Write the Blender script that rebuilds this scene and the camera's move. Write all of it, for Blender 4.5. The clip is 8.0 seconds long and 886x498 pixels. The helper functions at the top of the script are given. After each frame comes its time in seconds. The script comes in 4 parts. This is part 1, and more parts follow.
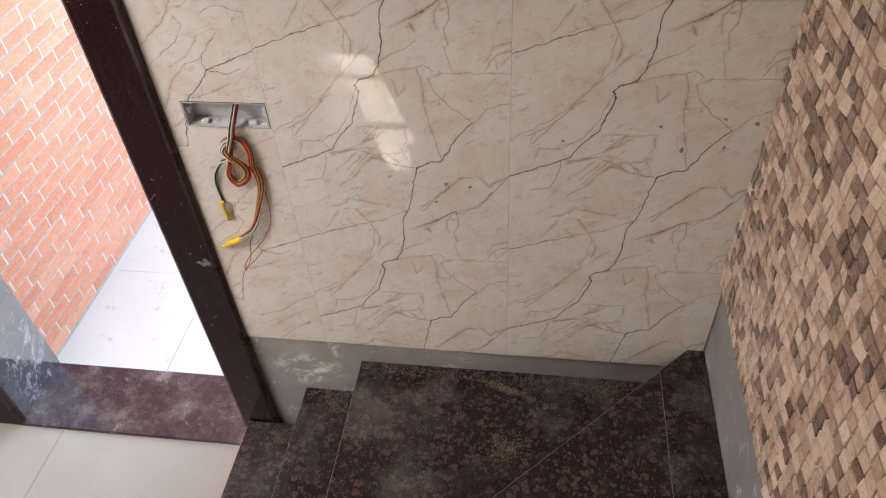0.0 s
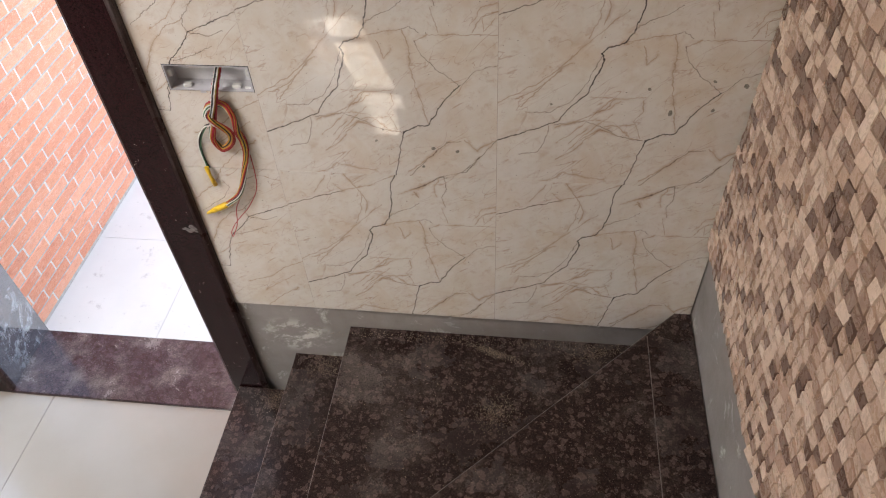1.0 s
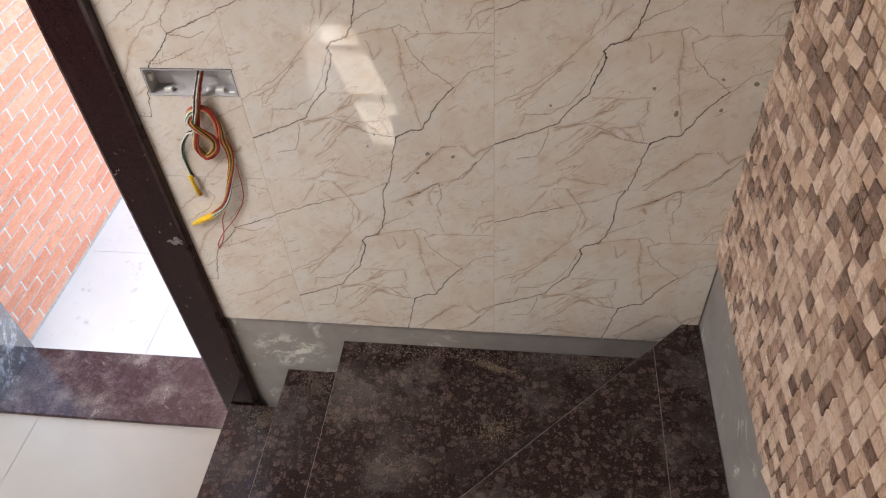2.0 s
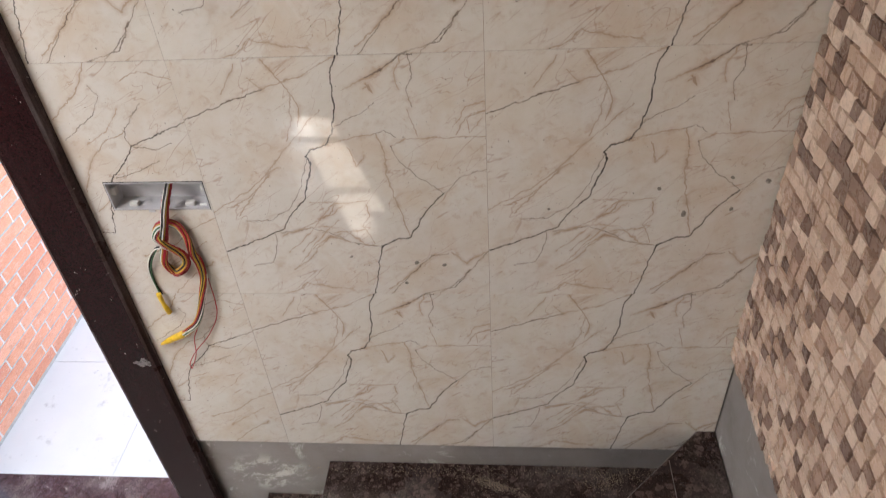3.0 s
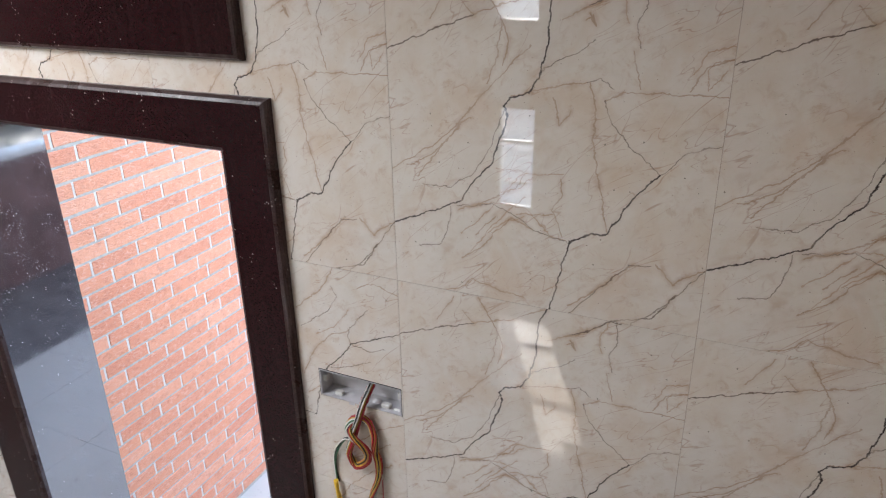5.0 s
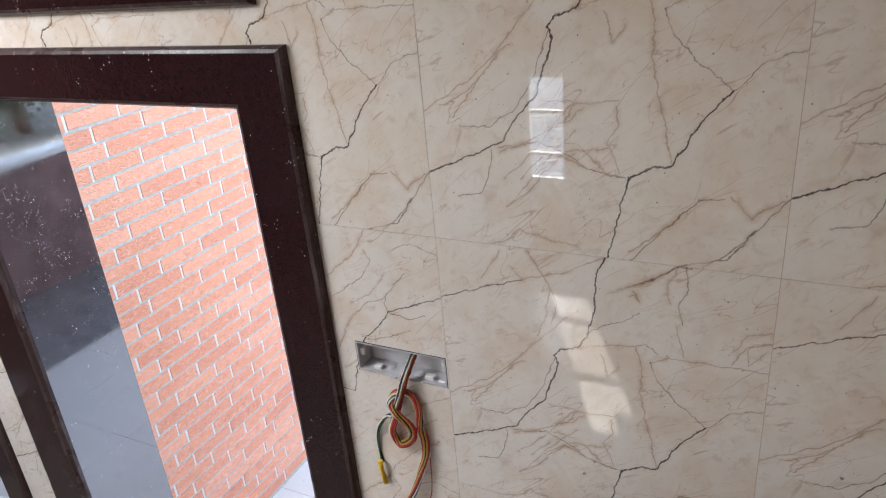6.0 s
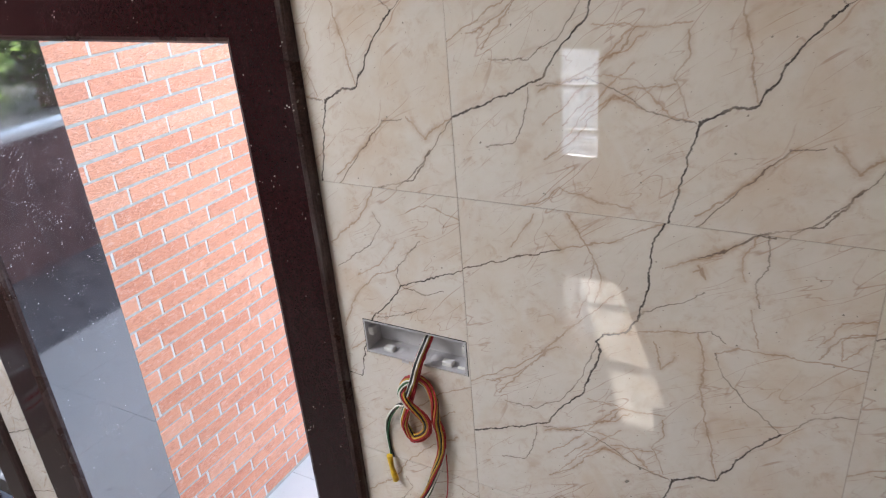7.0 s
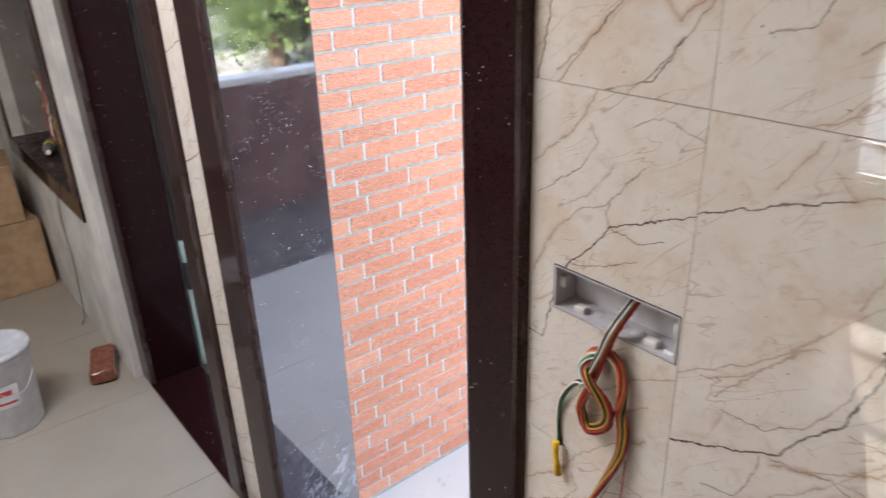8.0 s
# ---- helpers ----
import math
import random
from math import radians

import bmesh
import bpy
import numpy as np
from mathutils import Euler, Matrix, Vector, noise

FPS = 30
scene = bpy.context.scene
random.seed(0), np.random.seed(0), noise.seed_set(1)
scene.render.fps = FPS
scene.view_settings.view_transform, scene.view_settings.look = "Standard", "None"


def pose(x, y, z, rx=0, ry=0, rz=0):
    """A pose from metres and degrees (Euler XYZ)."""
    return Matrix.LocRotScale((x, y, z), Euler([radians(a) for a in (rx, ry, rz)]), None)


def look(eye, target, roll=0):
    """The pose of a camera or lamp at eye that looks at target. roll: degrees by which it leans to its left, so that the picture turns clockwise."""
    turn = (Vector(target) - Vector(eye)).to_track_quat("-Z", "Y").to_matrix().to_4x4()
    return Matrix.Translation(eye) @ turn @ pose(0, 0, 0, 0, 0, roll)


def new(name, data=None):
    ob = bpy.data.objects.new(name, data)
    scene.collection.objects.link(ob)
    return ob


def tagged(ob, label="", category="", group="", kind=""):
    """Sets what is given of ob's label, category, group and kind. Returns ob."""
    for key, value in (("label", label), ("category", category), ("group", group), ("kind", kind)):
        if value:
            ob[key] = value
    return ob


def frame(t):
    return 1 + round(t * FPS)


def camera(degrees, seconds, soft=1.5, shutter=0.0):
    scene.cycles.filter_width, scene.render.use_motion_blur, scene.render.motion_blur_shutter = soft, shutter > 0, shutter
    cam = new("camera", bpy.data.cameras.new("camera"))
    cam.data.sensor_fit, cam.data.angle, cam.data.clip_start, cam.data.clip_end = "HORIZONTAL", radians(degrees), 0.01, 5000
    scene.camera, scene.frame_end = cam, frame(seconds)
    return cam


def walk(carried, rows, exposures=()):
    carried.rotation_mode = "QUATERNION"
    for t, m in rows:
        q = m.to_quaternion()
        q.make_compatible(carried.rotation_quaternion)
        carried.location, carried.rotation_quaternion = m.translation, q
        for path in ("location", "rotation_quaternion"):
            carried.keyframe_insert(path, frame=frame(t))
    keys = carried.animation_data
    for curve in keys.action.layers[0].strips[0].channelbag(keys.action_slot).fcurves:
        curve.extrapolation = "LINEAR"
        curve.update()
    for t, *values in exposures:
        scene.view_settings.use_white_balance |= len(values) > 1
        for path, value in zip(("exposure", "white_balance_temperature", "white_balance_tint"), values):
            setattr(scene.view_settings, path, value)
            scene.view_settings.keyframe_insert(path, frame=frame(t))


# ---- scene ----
cam = camera(63.5, 8.0, soft=1.1, shutter=0.25)
PATH = [
    (0, (0.073, -1.446, 2.551), (-0.180, -0.020, 1.171), -3.91),
    (0.5, (0.080, -1.450, 2.546), (-0.155, -0.067, 1.121), -3.70),
    (1, (0.081, -1.441, 2.544), (-0.142, -0.080, 1.096), -3.64),
    (2.5, (0.078, -1.310, 2.446), (-0.131, 0.124, 1.068), -4.60),
    (3, (0.037, -1.223, 2.441), (-0.137, 0.311, 1.169), -4.37),
    (3.5, (0.016, -1.178, 2.475), (-0.135, 0.443, 1.314), -2.99),
    (4, (0.028, -1.165, 2.512), (-0.204, 0.536, 1.486), -0.73),
    (4.5, (0.050, -1.185, 2.535), (-0.466, 0.542, 1.669), 0.85),
    (5, (0.072, -1.181, 2.540), (-0.721, 0.478, 1.752), -1.06),
    (6.5, (-0.049, -1.027, 2.360), (-0.909, 0.568, 1.514), -5.80),
    (7, (-0.082, -0.937, 2.307), (-1.001, 0.621, 1.453), -4.87),
    (7.5, (-0.085, -0.831, 2.173), (-1.251, 0.572, 1.354), -2.18),
    (8, (-0.165, -0.743, 2.093), (-1.588, 0.392, 1.263), -1.89),
]
EXPOSURES = [(0.0, 3.82, 6600, 11), (1.0, 3.82, 6600, 11), (2.5, 3.89, 6520, 11), (3.5, 3.80, 6050, 9), (4.0, 3.73, 5800, 8), (4.5, 3.66, 5850, 8), (5.0, 3.65, 5930, 9), (6.5, 3.66, 6000, 9), (7.5, 3.69, 6230, 11), (8.0, 3.69, 6380, 12)]
walk(cam, [(t, look(eye, target, roll)) for t, eye, target, roll in PATH], EXPOSURES)

# ---- light ----
SUN_UP, SUN_FROM = 27.0, 208.0  # degrees above the horizon, compass way with +y as north
world = bpy.data.worlds.new("sky")
scene.world = world
world.use_nodes = True
sky = world.node_tree.nodes.new("ShaderNodeTexSky")
sky.sky_type, sky.sun_disc = "NISHITA", False
sky.sun_elevation, sky.sun_rotation = radians(SUN_UP), radians(SUN_FROM)
backdrop = world.node_tree.nodes["Background"]
backdrop.inputs["Strength"].default_value = 0.15
haze = world.node_tree.nodes.new("ShaderNodeHueSaturation")
haze.inputs["Saturation"].default_value = 0.66
world.node_tree.links.new(sky.outputs[0], haze.inputs["Color"])
world.node_tree.links.new(haze.outputs[0], backdrop.inputs["Color"])

sun_light = bpy.data.lights.new("sun", "SUN")
sun_light.energy, sun_light.angle, sun_light.color = 5.0, radians(0.5), (1.0, 0.965, 0.91)
sun = new("sun", sun_light)
sun.matrix_world = look((-1.78 - 0.78 * 3, -4.05 - 1.6 * 3, 0.92 * 4), (-1.78 + 0.78, -4.05 + 1.6, 0))


def window_light(name, eye, target, wide, high, power, tint):
    data = bpy.data.lights.new(name, "AREA")
    data.shape, data.size, data.size_y, data.energy, data.color = "RECTANGLE", wide, high, power, tint
    lamp = new(name, data)
    lamp.matrix_world = look(eye, target)
    return lamp


# Unseen fill lamp added just below the ceiling to brighten the room.
window_light("roof_opening_light", (-2.25, -1.25, 3.09), (-2.05, -1.15, 0), 1.1, 1.1, 5.3, (1.0, 0.945, 0.895))

# ---- materials ----


class Nodes:
    """A material and short ways to add nodes to it."""

    def __init__(self, name):
        self.material = bpy.data.materials.new(name)
        self.material.use_nodes = True
        self.tree = self.material.node_tree
        self.surface = self.tree.nodes["Principled BSDF"]

    def add(self, kind, **values):
        node = self.tree.nodes.new("ShaderNode" + kind)
        if "operation" in values:
            node.operation = values["operation"]
        if "use_clamp" in values:
            node.use_clamp = values["use_clamp"]
        if "data_type" in values:
            node.data_type, node.blend_type = values["data_type"], values["blend_type"]
        if "interpolation_type" in values:
            node.interpolation_type = values["interpolation_type"]
        return node

    def put(self, socket, value):
        if hasattr(value, "is_output"):
            self.tree.links.new(value, socket)
        else:
            socket.default_value = value

    def math(self, operation, a, b=0.0, clamp=False):
        node = self.add("Math", operation=operation, use_clamp=clamp)
        self.put(node.inputs[0], a)
        self.put(node.inputs[1], b)
        return node.outputs[0]

    def vec(self, operation, a, b=(0, 0, 0)):
        node = self.add("VectorMath", operation=operation)
        self.put(node.inputs[0], a)
        self.put(node.inputs[1], b)
        return node.outputs["Value" if operation in ("DOT_PRODUCT", "DISTANCE", "LENGTH") else "Vector"]

    def place(self, which="Object", scale=(1, 1, 1), turn=(0, 0, 0)):
        spot = self.add("TexCoord").outputs[which]
        if scale == (1, 1, 1) and turn == (0, 0, 0):
            return spot
        for key, values in (("Rotation", [radians(a) for a in turn]), ("Scale", scale)):  # turned first, then stretched
            node = self.add("Mapping")
            self.put(node.inputs["Vector"], spot)
            node.inputs[key].default_value = values
            spot = node.outputs[0]
        return spot

    def noise(self, where, scale, detail=3.0, rough=0.55, warp=0.0):
        node = self.add("TexNoise")
        self.put(node.inputs["Vector"], where)
        node.inputs["Scale"].default_value, node.inputs["Detail"].default_value = scale, detail
        node.inputs["Roughness"].default_value, node.inputs["Distortion"].default_value = rough, warp
        return node.outputs["Fac"]

    def ramp(self, value, *stops):
        node = self.add("ValToRGB")
        bar = node.color_ramp
        while len(bar.elements) < len(stops):
            bar.elements.new(0.5)
        for element, (at, colour) in zip(bar.elements, stops):
            element.position = at
            element.color = (*colour, 1) if isinstance(colour, tuple) else (colour, colour, colour, 1)
        self.put(node.inputs[0], value)
        return node.outputs[0]

    def mix(self, amount, a, b, blend="MIX"):
        node = self.add("Mix", data_type="RGBA", blend_type=blend)
        self.put(node.inputs["Factor"], amount)
        self.put(node.inputs[6], a if hasattr(a, "is_output") else (*a, 1))
        self.put(node.inputs[7], b if hasattr(b, "is_output") else (*b, 1))
        return node.outputs[2]

    def span(self, value, low, high, to_low=0.0, to_high=1.0):
        node = self.add("MapRange", interpolation_type="SMOOTHSTEP")
        self.put(node.inputs["Value"], value)
        for key, number in (("From Min", low), ("From Max", high), ("To Min", to_low), ("To Max", to_high)):
            node.inputs[key].default_value = number
        return node.outputs["Result"]

    def bump(self, height, strength, distance):
        node = self.add("Bump")
        node.inputs["Strength"].default_value, node.inputs["Distance"].default_value = strength, distance
        self.put(node.inputs["Height"], height)
        self.put(self.surface.inputs["Normal"], node.outputs[0])

    def finish(self, colour, rough=0.5, metal=0.0, ior=1.5, coat=0.0):
        self.put(self.surface.inputs["Base Color"], colour if hasattr(colour, "is_output") else (*colour, 1))
        self.put(self.surface.inputs["Roughness"], rough)
        self.put(self.surface.inputs["Metallic"], metal)
        self.put(self.surface.inputs["IOR"], ior)
        self.put(self.surface.inputs["Coat Weight"], coat)
        return self.material

    def random(self):
        return self.add("ObjectInfo").outputs["Random"]


def plain(name, colour, rough=0.5, vary=0.12, scale=30.0, metal=0.0, bump=0.0):
    n = Nodes(name)
    cloud = n.noise(n.place(), scale, 4)
    low = tuple(c * (1 - vary) for c in colour)
    high = tuple(min(1, c * (1 + vary)) for c in colour)
    tone = n.mix(n.span(cloud, 0.3, 0.7), low, high)
    if bump:
        n.bump(n.noise(n.place(), scale * 4, 3), bump, 0.002)
    return n.finish(tone, rough, metal)


# The print of one marble-look tile: veins as strokes in tile metres (across, up), with width and darkness.
PRINT_A = {
    "dark": (0.0017, [
        [(0.325, 0.600), (0.309, 0.560), (0.307, 0.490), (0.298, 0.445), (0.277, 0.410), (0.245, 0.400), (0.230, 0.381), (0.239, 0.364),
         (0.222, 0.310), (0.208, 0.273), (0.174, 0.239), (0.148, 0.196), (0.060, 0.156), (0.0, 0.130)],
        [(0.510, 0.288), (0.467, 0.242), (0.430, 0.172), (0.391, 0.162), (0.360, 0.143), (0.346, 0.070), (0.330, 0.0)],
    ]),
    "grey": (0.0011, [
        [(0.600, 0.347), (0.547, 0.329), (0.510, 0.288)],
        [(0.232, 0.377), (0.213, 0.323), (0.191, 0.279), (0.168, 0.249), (0.122, 0.221), (0.068, 0.218)],
        [(0.127, 0.180), (0.119, 0.134), (0.101, 0.097), (0.056, 0.091)],
        [(0.459, 0.600), (0.465, 0.556), (0.450, 0.528), (0.457, 0.490)],
        [(0.600, 0.130), (0.546, 0.058), (0.486, 0.0)],
        [(0.379, 0.432), (0.399, 0.441), (0.422, 0.422)],
        [(0.0, 0.472), (0.091, 0.506), (0.173, 0.536)],
        [(0.297, 0.444), (0.331, 0.469), (0.361, 0.483), (0.385, 0.501)],
        [(0.406, 0.405), (0.422, 0.371), (0.456, 0.331), (0.510, 0.288)],
        [(0.138, 0.184), (0.210, 0.198), (0.254, 0.183), (0.292, 0.157), (0.356, 0.143)],
        [(0.509, 0.123), (0.473, 0.117), (0.418, 0.059), (0.368, 0.0)],
    ]),
    "brown": (0.0014, [
        [(0.276, 0.489), (0.186, 0.396), (0.149, 0.351), (0.096, 0.303), (0.0, 0.244)],
        [(0.149, 0.351), (0.131, 0.326), (0.056, 0.234)],
        [(0.246, 0.403), (0.328, 0.425), (0.379, 0.432)],
        [(0.384, 0.432), (0.395, 0.385), (0.393, 0.341), (0.403, 0.281), (0.415, 0.230), (0.429, 0.172)],
        [(0.406, 0.405), (0.439, 0.420), (0.600, 0.424)],
        [(0.278, 0.266), (0.254, 0.233), (0.204, 0.204), (0.141, 0.177)],
        [(0.341, 0.262), (0.345, 0.234), (0.327, 0.200), (0.349, 0.153)],
        [(0.259, 0.186), (0.327, 0.193)],
        [(0.290, 0.157), (0.250, 0.176), (0.185, 0.102), (0.148, 0.078)],
        [(0.217, 0.174), (0.177, 0.130)],
        [(0.322, 0.403), (0.334, 0.357), (0.352, 0.384)],
        [(0.225, 0.524), (0.219, 0.472), (0.198, 0.422)],
        [(0.448, 0.487), (0.465, 0.429)],
        [(0.173, 0.536), (0.256, 0.563), (0.325, 0.600)],
        [(0.147, 0.558), (0.173, 0.536)],
        [(0.429, 0.585), (0.384, 0.556), (0.330, 0.532)],
        [(0.131, 0.588), (0.090, 0.528)],
        [(0.600, 0.482), (0.562, 0.467), (0.540, 0.430)],
        [(0.032, 0.254), (0.079, 0.275), (0.119, 0.310), (0.146, 0.344), (0.168, 0.357)],
        [(0.364, 0.015), (0.398, 0.042), (0.436, 0.079), (0.478, 0.119)],
        [(0.518, 0.127), (0.548, 0.095), (0.579, 0.119), (0.600, 0.130)],
        [(0.110, 0.0), (0.142, 0.012), (0.172, 0.036), (0.211, 0.024), (0.276, 0.015)],
        [(0.185, 0.596), (0.225, 0.528), (0.239, 0.493), (0.226, 0.452)],
        [(0.375, 0.541), (0.386, 0.524), (0.381, 0.537), (0.370, 0.530)],
    ]),
    "sooty": (0.0014, [
        [(0.373, 0.555), (0.407, 0.570), (0.422, 0.583), (0.448, 0.598), (0.470, 0.600)],
        [(0.449, 0.002), (0.490, 0.010), (0.519, 0.023), (0.544, 0.053), (0.555, 0.073)],
        [(0.0, 0.472), (0.045, 0.488), (0.091, 0.506), (0.173, 0.536)],
    ]),
    "rust": (0.0013, [
        [(0.149, 0.129), (0.212, 0.192), (0.250, 0.244), (0.276, 0.265)],
        [(0.169, 0.096), (0.220, 0.165), (0.275, 0.221)],
        [(0.219, 0.270), (0.299, 0.265), (0.344, 0.272)],
        [(0.170, 0.192), (0.235, 0.204), (0.283, 0.196), (0.324, 0.152), (0.354, 0.145)],
        [(0.204, 0.137), (0.238, 0.168), (0.273, 0.180)],
        [(0.228, 0.222), (0.262, 0.236), (0.289, 0.258)],
        [(0.600, 0.481), (0.574, 0.476), (0.563, 0.461), (0.569, 0.432), (0.590, 0.461)],
        [(0.600, 0.500), (0.560, 0.490), (0.545, 0.455)],
        [(0.448, 0.598), (0.430, 0.560), (0.436, 0.530)],
    ]),
}
# The cut tiles beside the door frame come from another sheet of the print.
PRINT_B = {
    "dark": (0.0013, [
        [(0.604, 0.470), (0.540, 0.443), (0.472, 0.415), (0.440, 0.372), (0.397, 0.332), (0.378, 0.283), (0.354, 0.189), (0.323, 0.190)],
    ]),
    "grey": (0.0011, [
        [(0.471, 0.414), (0.464, 0.438), (0.478, 0.464), (0.523, 0.512)],
        [(0.409, 0.336), (0.467, 0.352), (0.520, 0.380)],
        [(0.335, 0.431), (0.389, 0.470), (0.419, 0.493), (0.444, 0.531), (0.429, 0.553)],
    ]),
    "brown": (0.0015, [
        [(0.330, 0.480), (0.400, 0.540), (0.440, 0.600)],
        [(0.330, 0.300), (0.370, 0.380), (0.410, 0.420), (0.470, 0.450)],
        [(0.600, 0.230), (0.540, 0.200), (0.480, 0.150), (0.400, 0.120)],
        [(0.560, 0.100), (0.500, 0.060), (0.440, 0.0)],
        [(0.500, 0.560), (0.540, 0.580), (0.600, 0.560)],
    ]),
    "sooty": (0.0012, [[(0.472, 0.415), (0.520, 0.405), (0.560, 0.420)]]),
    "rust": (0.0013, [
        [(0.340, 0.250), (0.390, 0.290), (0.440, 0.310)],
        [(0.470, 0.500), (0.430, 0.450), (0.380, 0.420)],
        [(0.560, 0.160), (0.500, 0.120), (0.450, 0.080)],
    ]),
}


def marble_tile(name, prints):
    n = Nodes(name)
    spot = n.place()
    wobble = n.add("TexNoise")
    n.put(wobble.inputs["Vector"], spot)
    wobble.inputs["Scale"].default_value, wobble.inputs["Detail"].default_value = 38.0, 4.0
    shift = n.vec("MULTIPLY", n.vec("SUBTRACT", wobble.outputs["Color"], (0.5, 0.5, 0.5)), (0.015, 0.0, 0.015))
    crackle = n.add("TexNoise")
    n.put(crackle.inputs["Vector"], spot)
    crackle.inputs["Scale"].default_value, crackle.inputs["Detail"].default_value = 150.0, 3.0
    shift = n.vec("ADD", shift, n.vec("MULTIPLY", n.vec("SUBTRACT", crackle.outputs["Color"], (0.5, 0.5, 0.5)), (0.006, 0.0, 0.006)))
    p = n.vec("MULTIPLY", n.vec("ADD", spot, shift), (1, 0, 1))

    def distance(strokes):
        nonlocal p
        least = None
        for stroke in strokes:
            if least is not None:  # keeps the strokes in order, one after another
                step = n.add("VectorMath", operation="MULTIPLY_ADD")
                n.put(step.inputs[0], least)
                step.inputs[1].default_value = (1e-7, 1e-7, 1e-7)
                n.put(step.inputs[2], p)
                p = step.outputs[0]
            for (ax, az), (bx, bz) in zip(stroke, stroke[1:]):
                d = Vector((bx - ax, 0, bz - az))
                away = n.vec("SUBTRACT", p, (ax, 0, az))
                along = n.math("MULTIPLY", n.vec("DOT_PRODUCT", away, d / d.length_squared), 1.0, clamp=True)
                run = n.add("VectorMath", operation="SCALE")
                run.inputs[0].default_value = d
                n.put(run.inputs["Scale"], along)
                off = n.vec("DISTANCE", away, run.outputs[0])
                least = off if least is None else n.math("MINIMUM", least, off)
        return least

    patchy = n.span(n.noise(spot, 22, 3), 0.3, 0.58, 0.45, 1.0)
    cloud = n.noise(n.place(scale=(3.0, 1, 7.0), turn=(0, 32, 0)), 1.0, 6, 0.6, 0.8)
    tone = n.ramp(cloud, (0.25, (0.580, 0.528, 0.460)), (0.5, (0.645, 0.602, 0.545)), (0.75, (0.600, 0.532, 0.450)))
    blush = n.span(n.noise(spot, 7, 5, 0.6, 0.5), 0.46, 0.70, 0.0, 0.60)
    tone = n.mix(blush, tone, (0.560, 0.450, 0.340))
    rust = n.span(n.noise(n.place(scale=(1, 1, 2.2), turn=(0, 35, 0)), 11, 4, 0.6, 0.4), 0.56, 0.78, 0.0, 0.42)
    tone = n.mix(rust, tone, (0.40, 0.26, 0.16))
    for wide, stretch, tilt, many in ((0.008, (1.3, 1, 9.0), 36, 0.55), (0.008, (2.6, 1, 15), 27, 0.48), (0.008, (2.2, 1, 9), 58, 0.42)):
        fine = n.noise(n.place(scale=stretch, turn=(0, tilt, 0)), 2.2, 2, 0.45, 0.0)
        hair = n.span(n.math("ABSOLUTE", n.math("SUBTRACT", fine, 0.5)), 0.0, wide, many, 0.0)
        hair = n.math("MULTIPLY", hair, n.span(n.noise(spot, 8 + stretch[0], 3), 0.47, 0.62))
        tone = n.mix(hair, tone, (0.32, 0.18, 0.12))
    for key, colour, strength, glow in (("rust", (0.33, 0.19, 0.11), 0.55, 0.40), ("brown", (0.29, 0.18, 0.11), 0.62, 0.45), ("sooty", (0.11, 0.08, 0.065), 0.8, 0.30), ("grey", (0.12, 0.095, 0.082), 0.72, 0.22), ("dark", (0.05, 0.042, 0.040), 1.0, 0.25)):
        wide, strokes = prints[key]
        off = distance(strokes)
        halo = n.span(off, 0.0, wide * 7, glow, 0.0)
        tone = n.mix(n.math("MULTIPLY", halo, n.span(n.noise(spot, 15, 3), 0.4, 0.65)), tone, (0.40, 0.27, 0.17))
        hold = n.math("ADD", n.math("MULTIPLY", patchy, 0.45), 0.55) if key == "dark" else patchy
        line = n.math("MULTIPLY", n.span(off, wide * 0.35, wide * 1.25, strength, 0.0), hold)
        tone = n.mix(line, tone, colour)
    freckle = n.math("MULTIPLY", n.span(n.noise(spot, 42, 7, 0.72, 0.6), 0.50, 0.68, 0.0, 0.42), n.span(n.noise(spot, 6, 3), 0.40, 0.60, 0.25, 1.0))
    tone = n.mix(freckle, tone, (0.43, 0.29, 0.19))
    pits = n.span(n.noise(spot, 240, 1), 0.735, 0.76, 0.0, 0.7)
    tone = n.mix(pits, tone, (0.22, 0.17, 0.13))
    smear = n.noise(n.place("Object"), 14, 5)
    n.bump(n.noise(spot, 9.0, 1), 0.012, 0.002)
    return n.finish(tone, n.span(smear, 0.35, 0.75, 0.0, 0.008), ior=1.64)


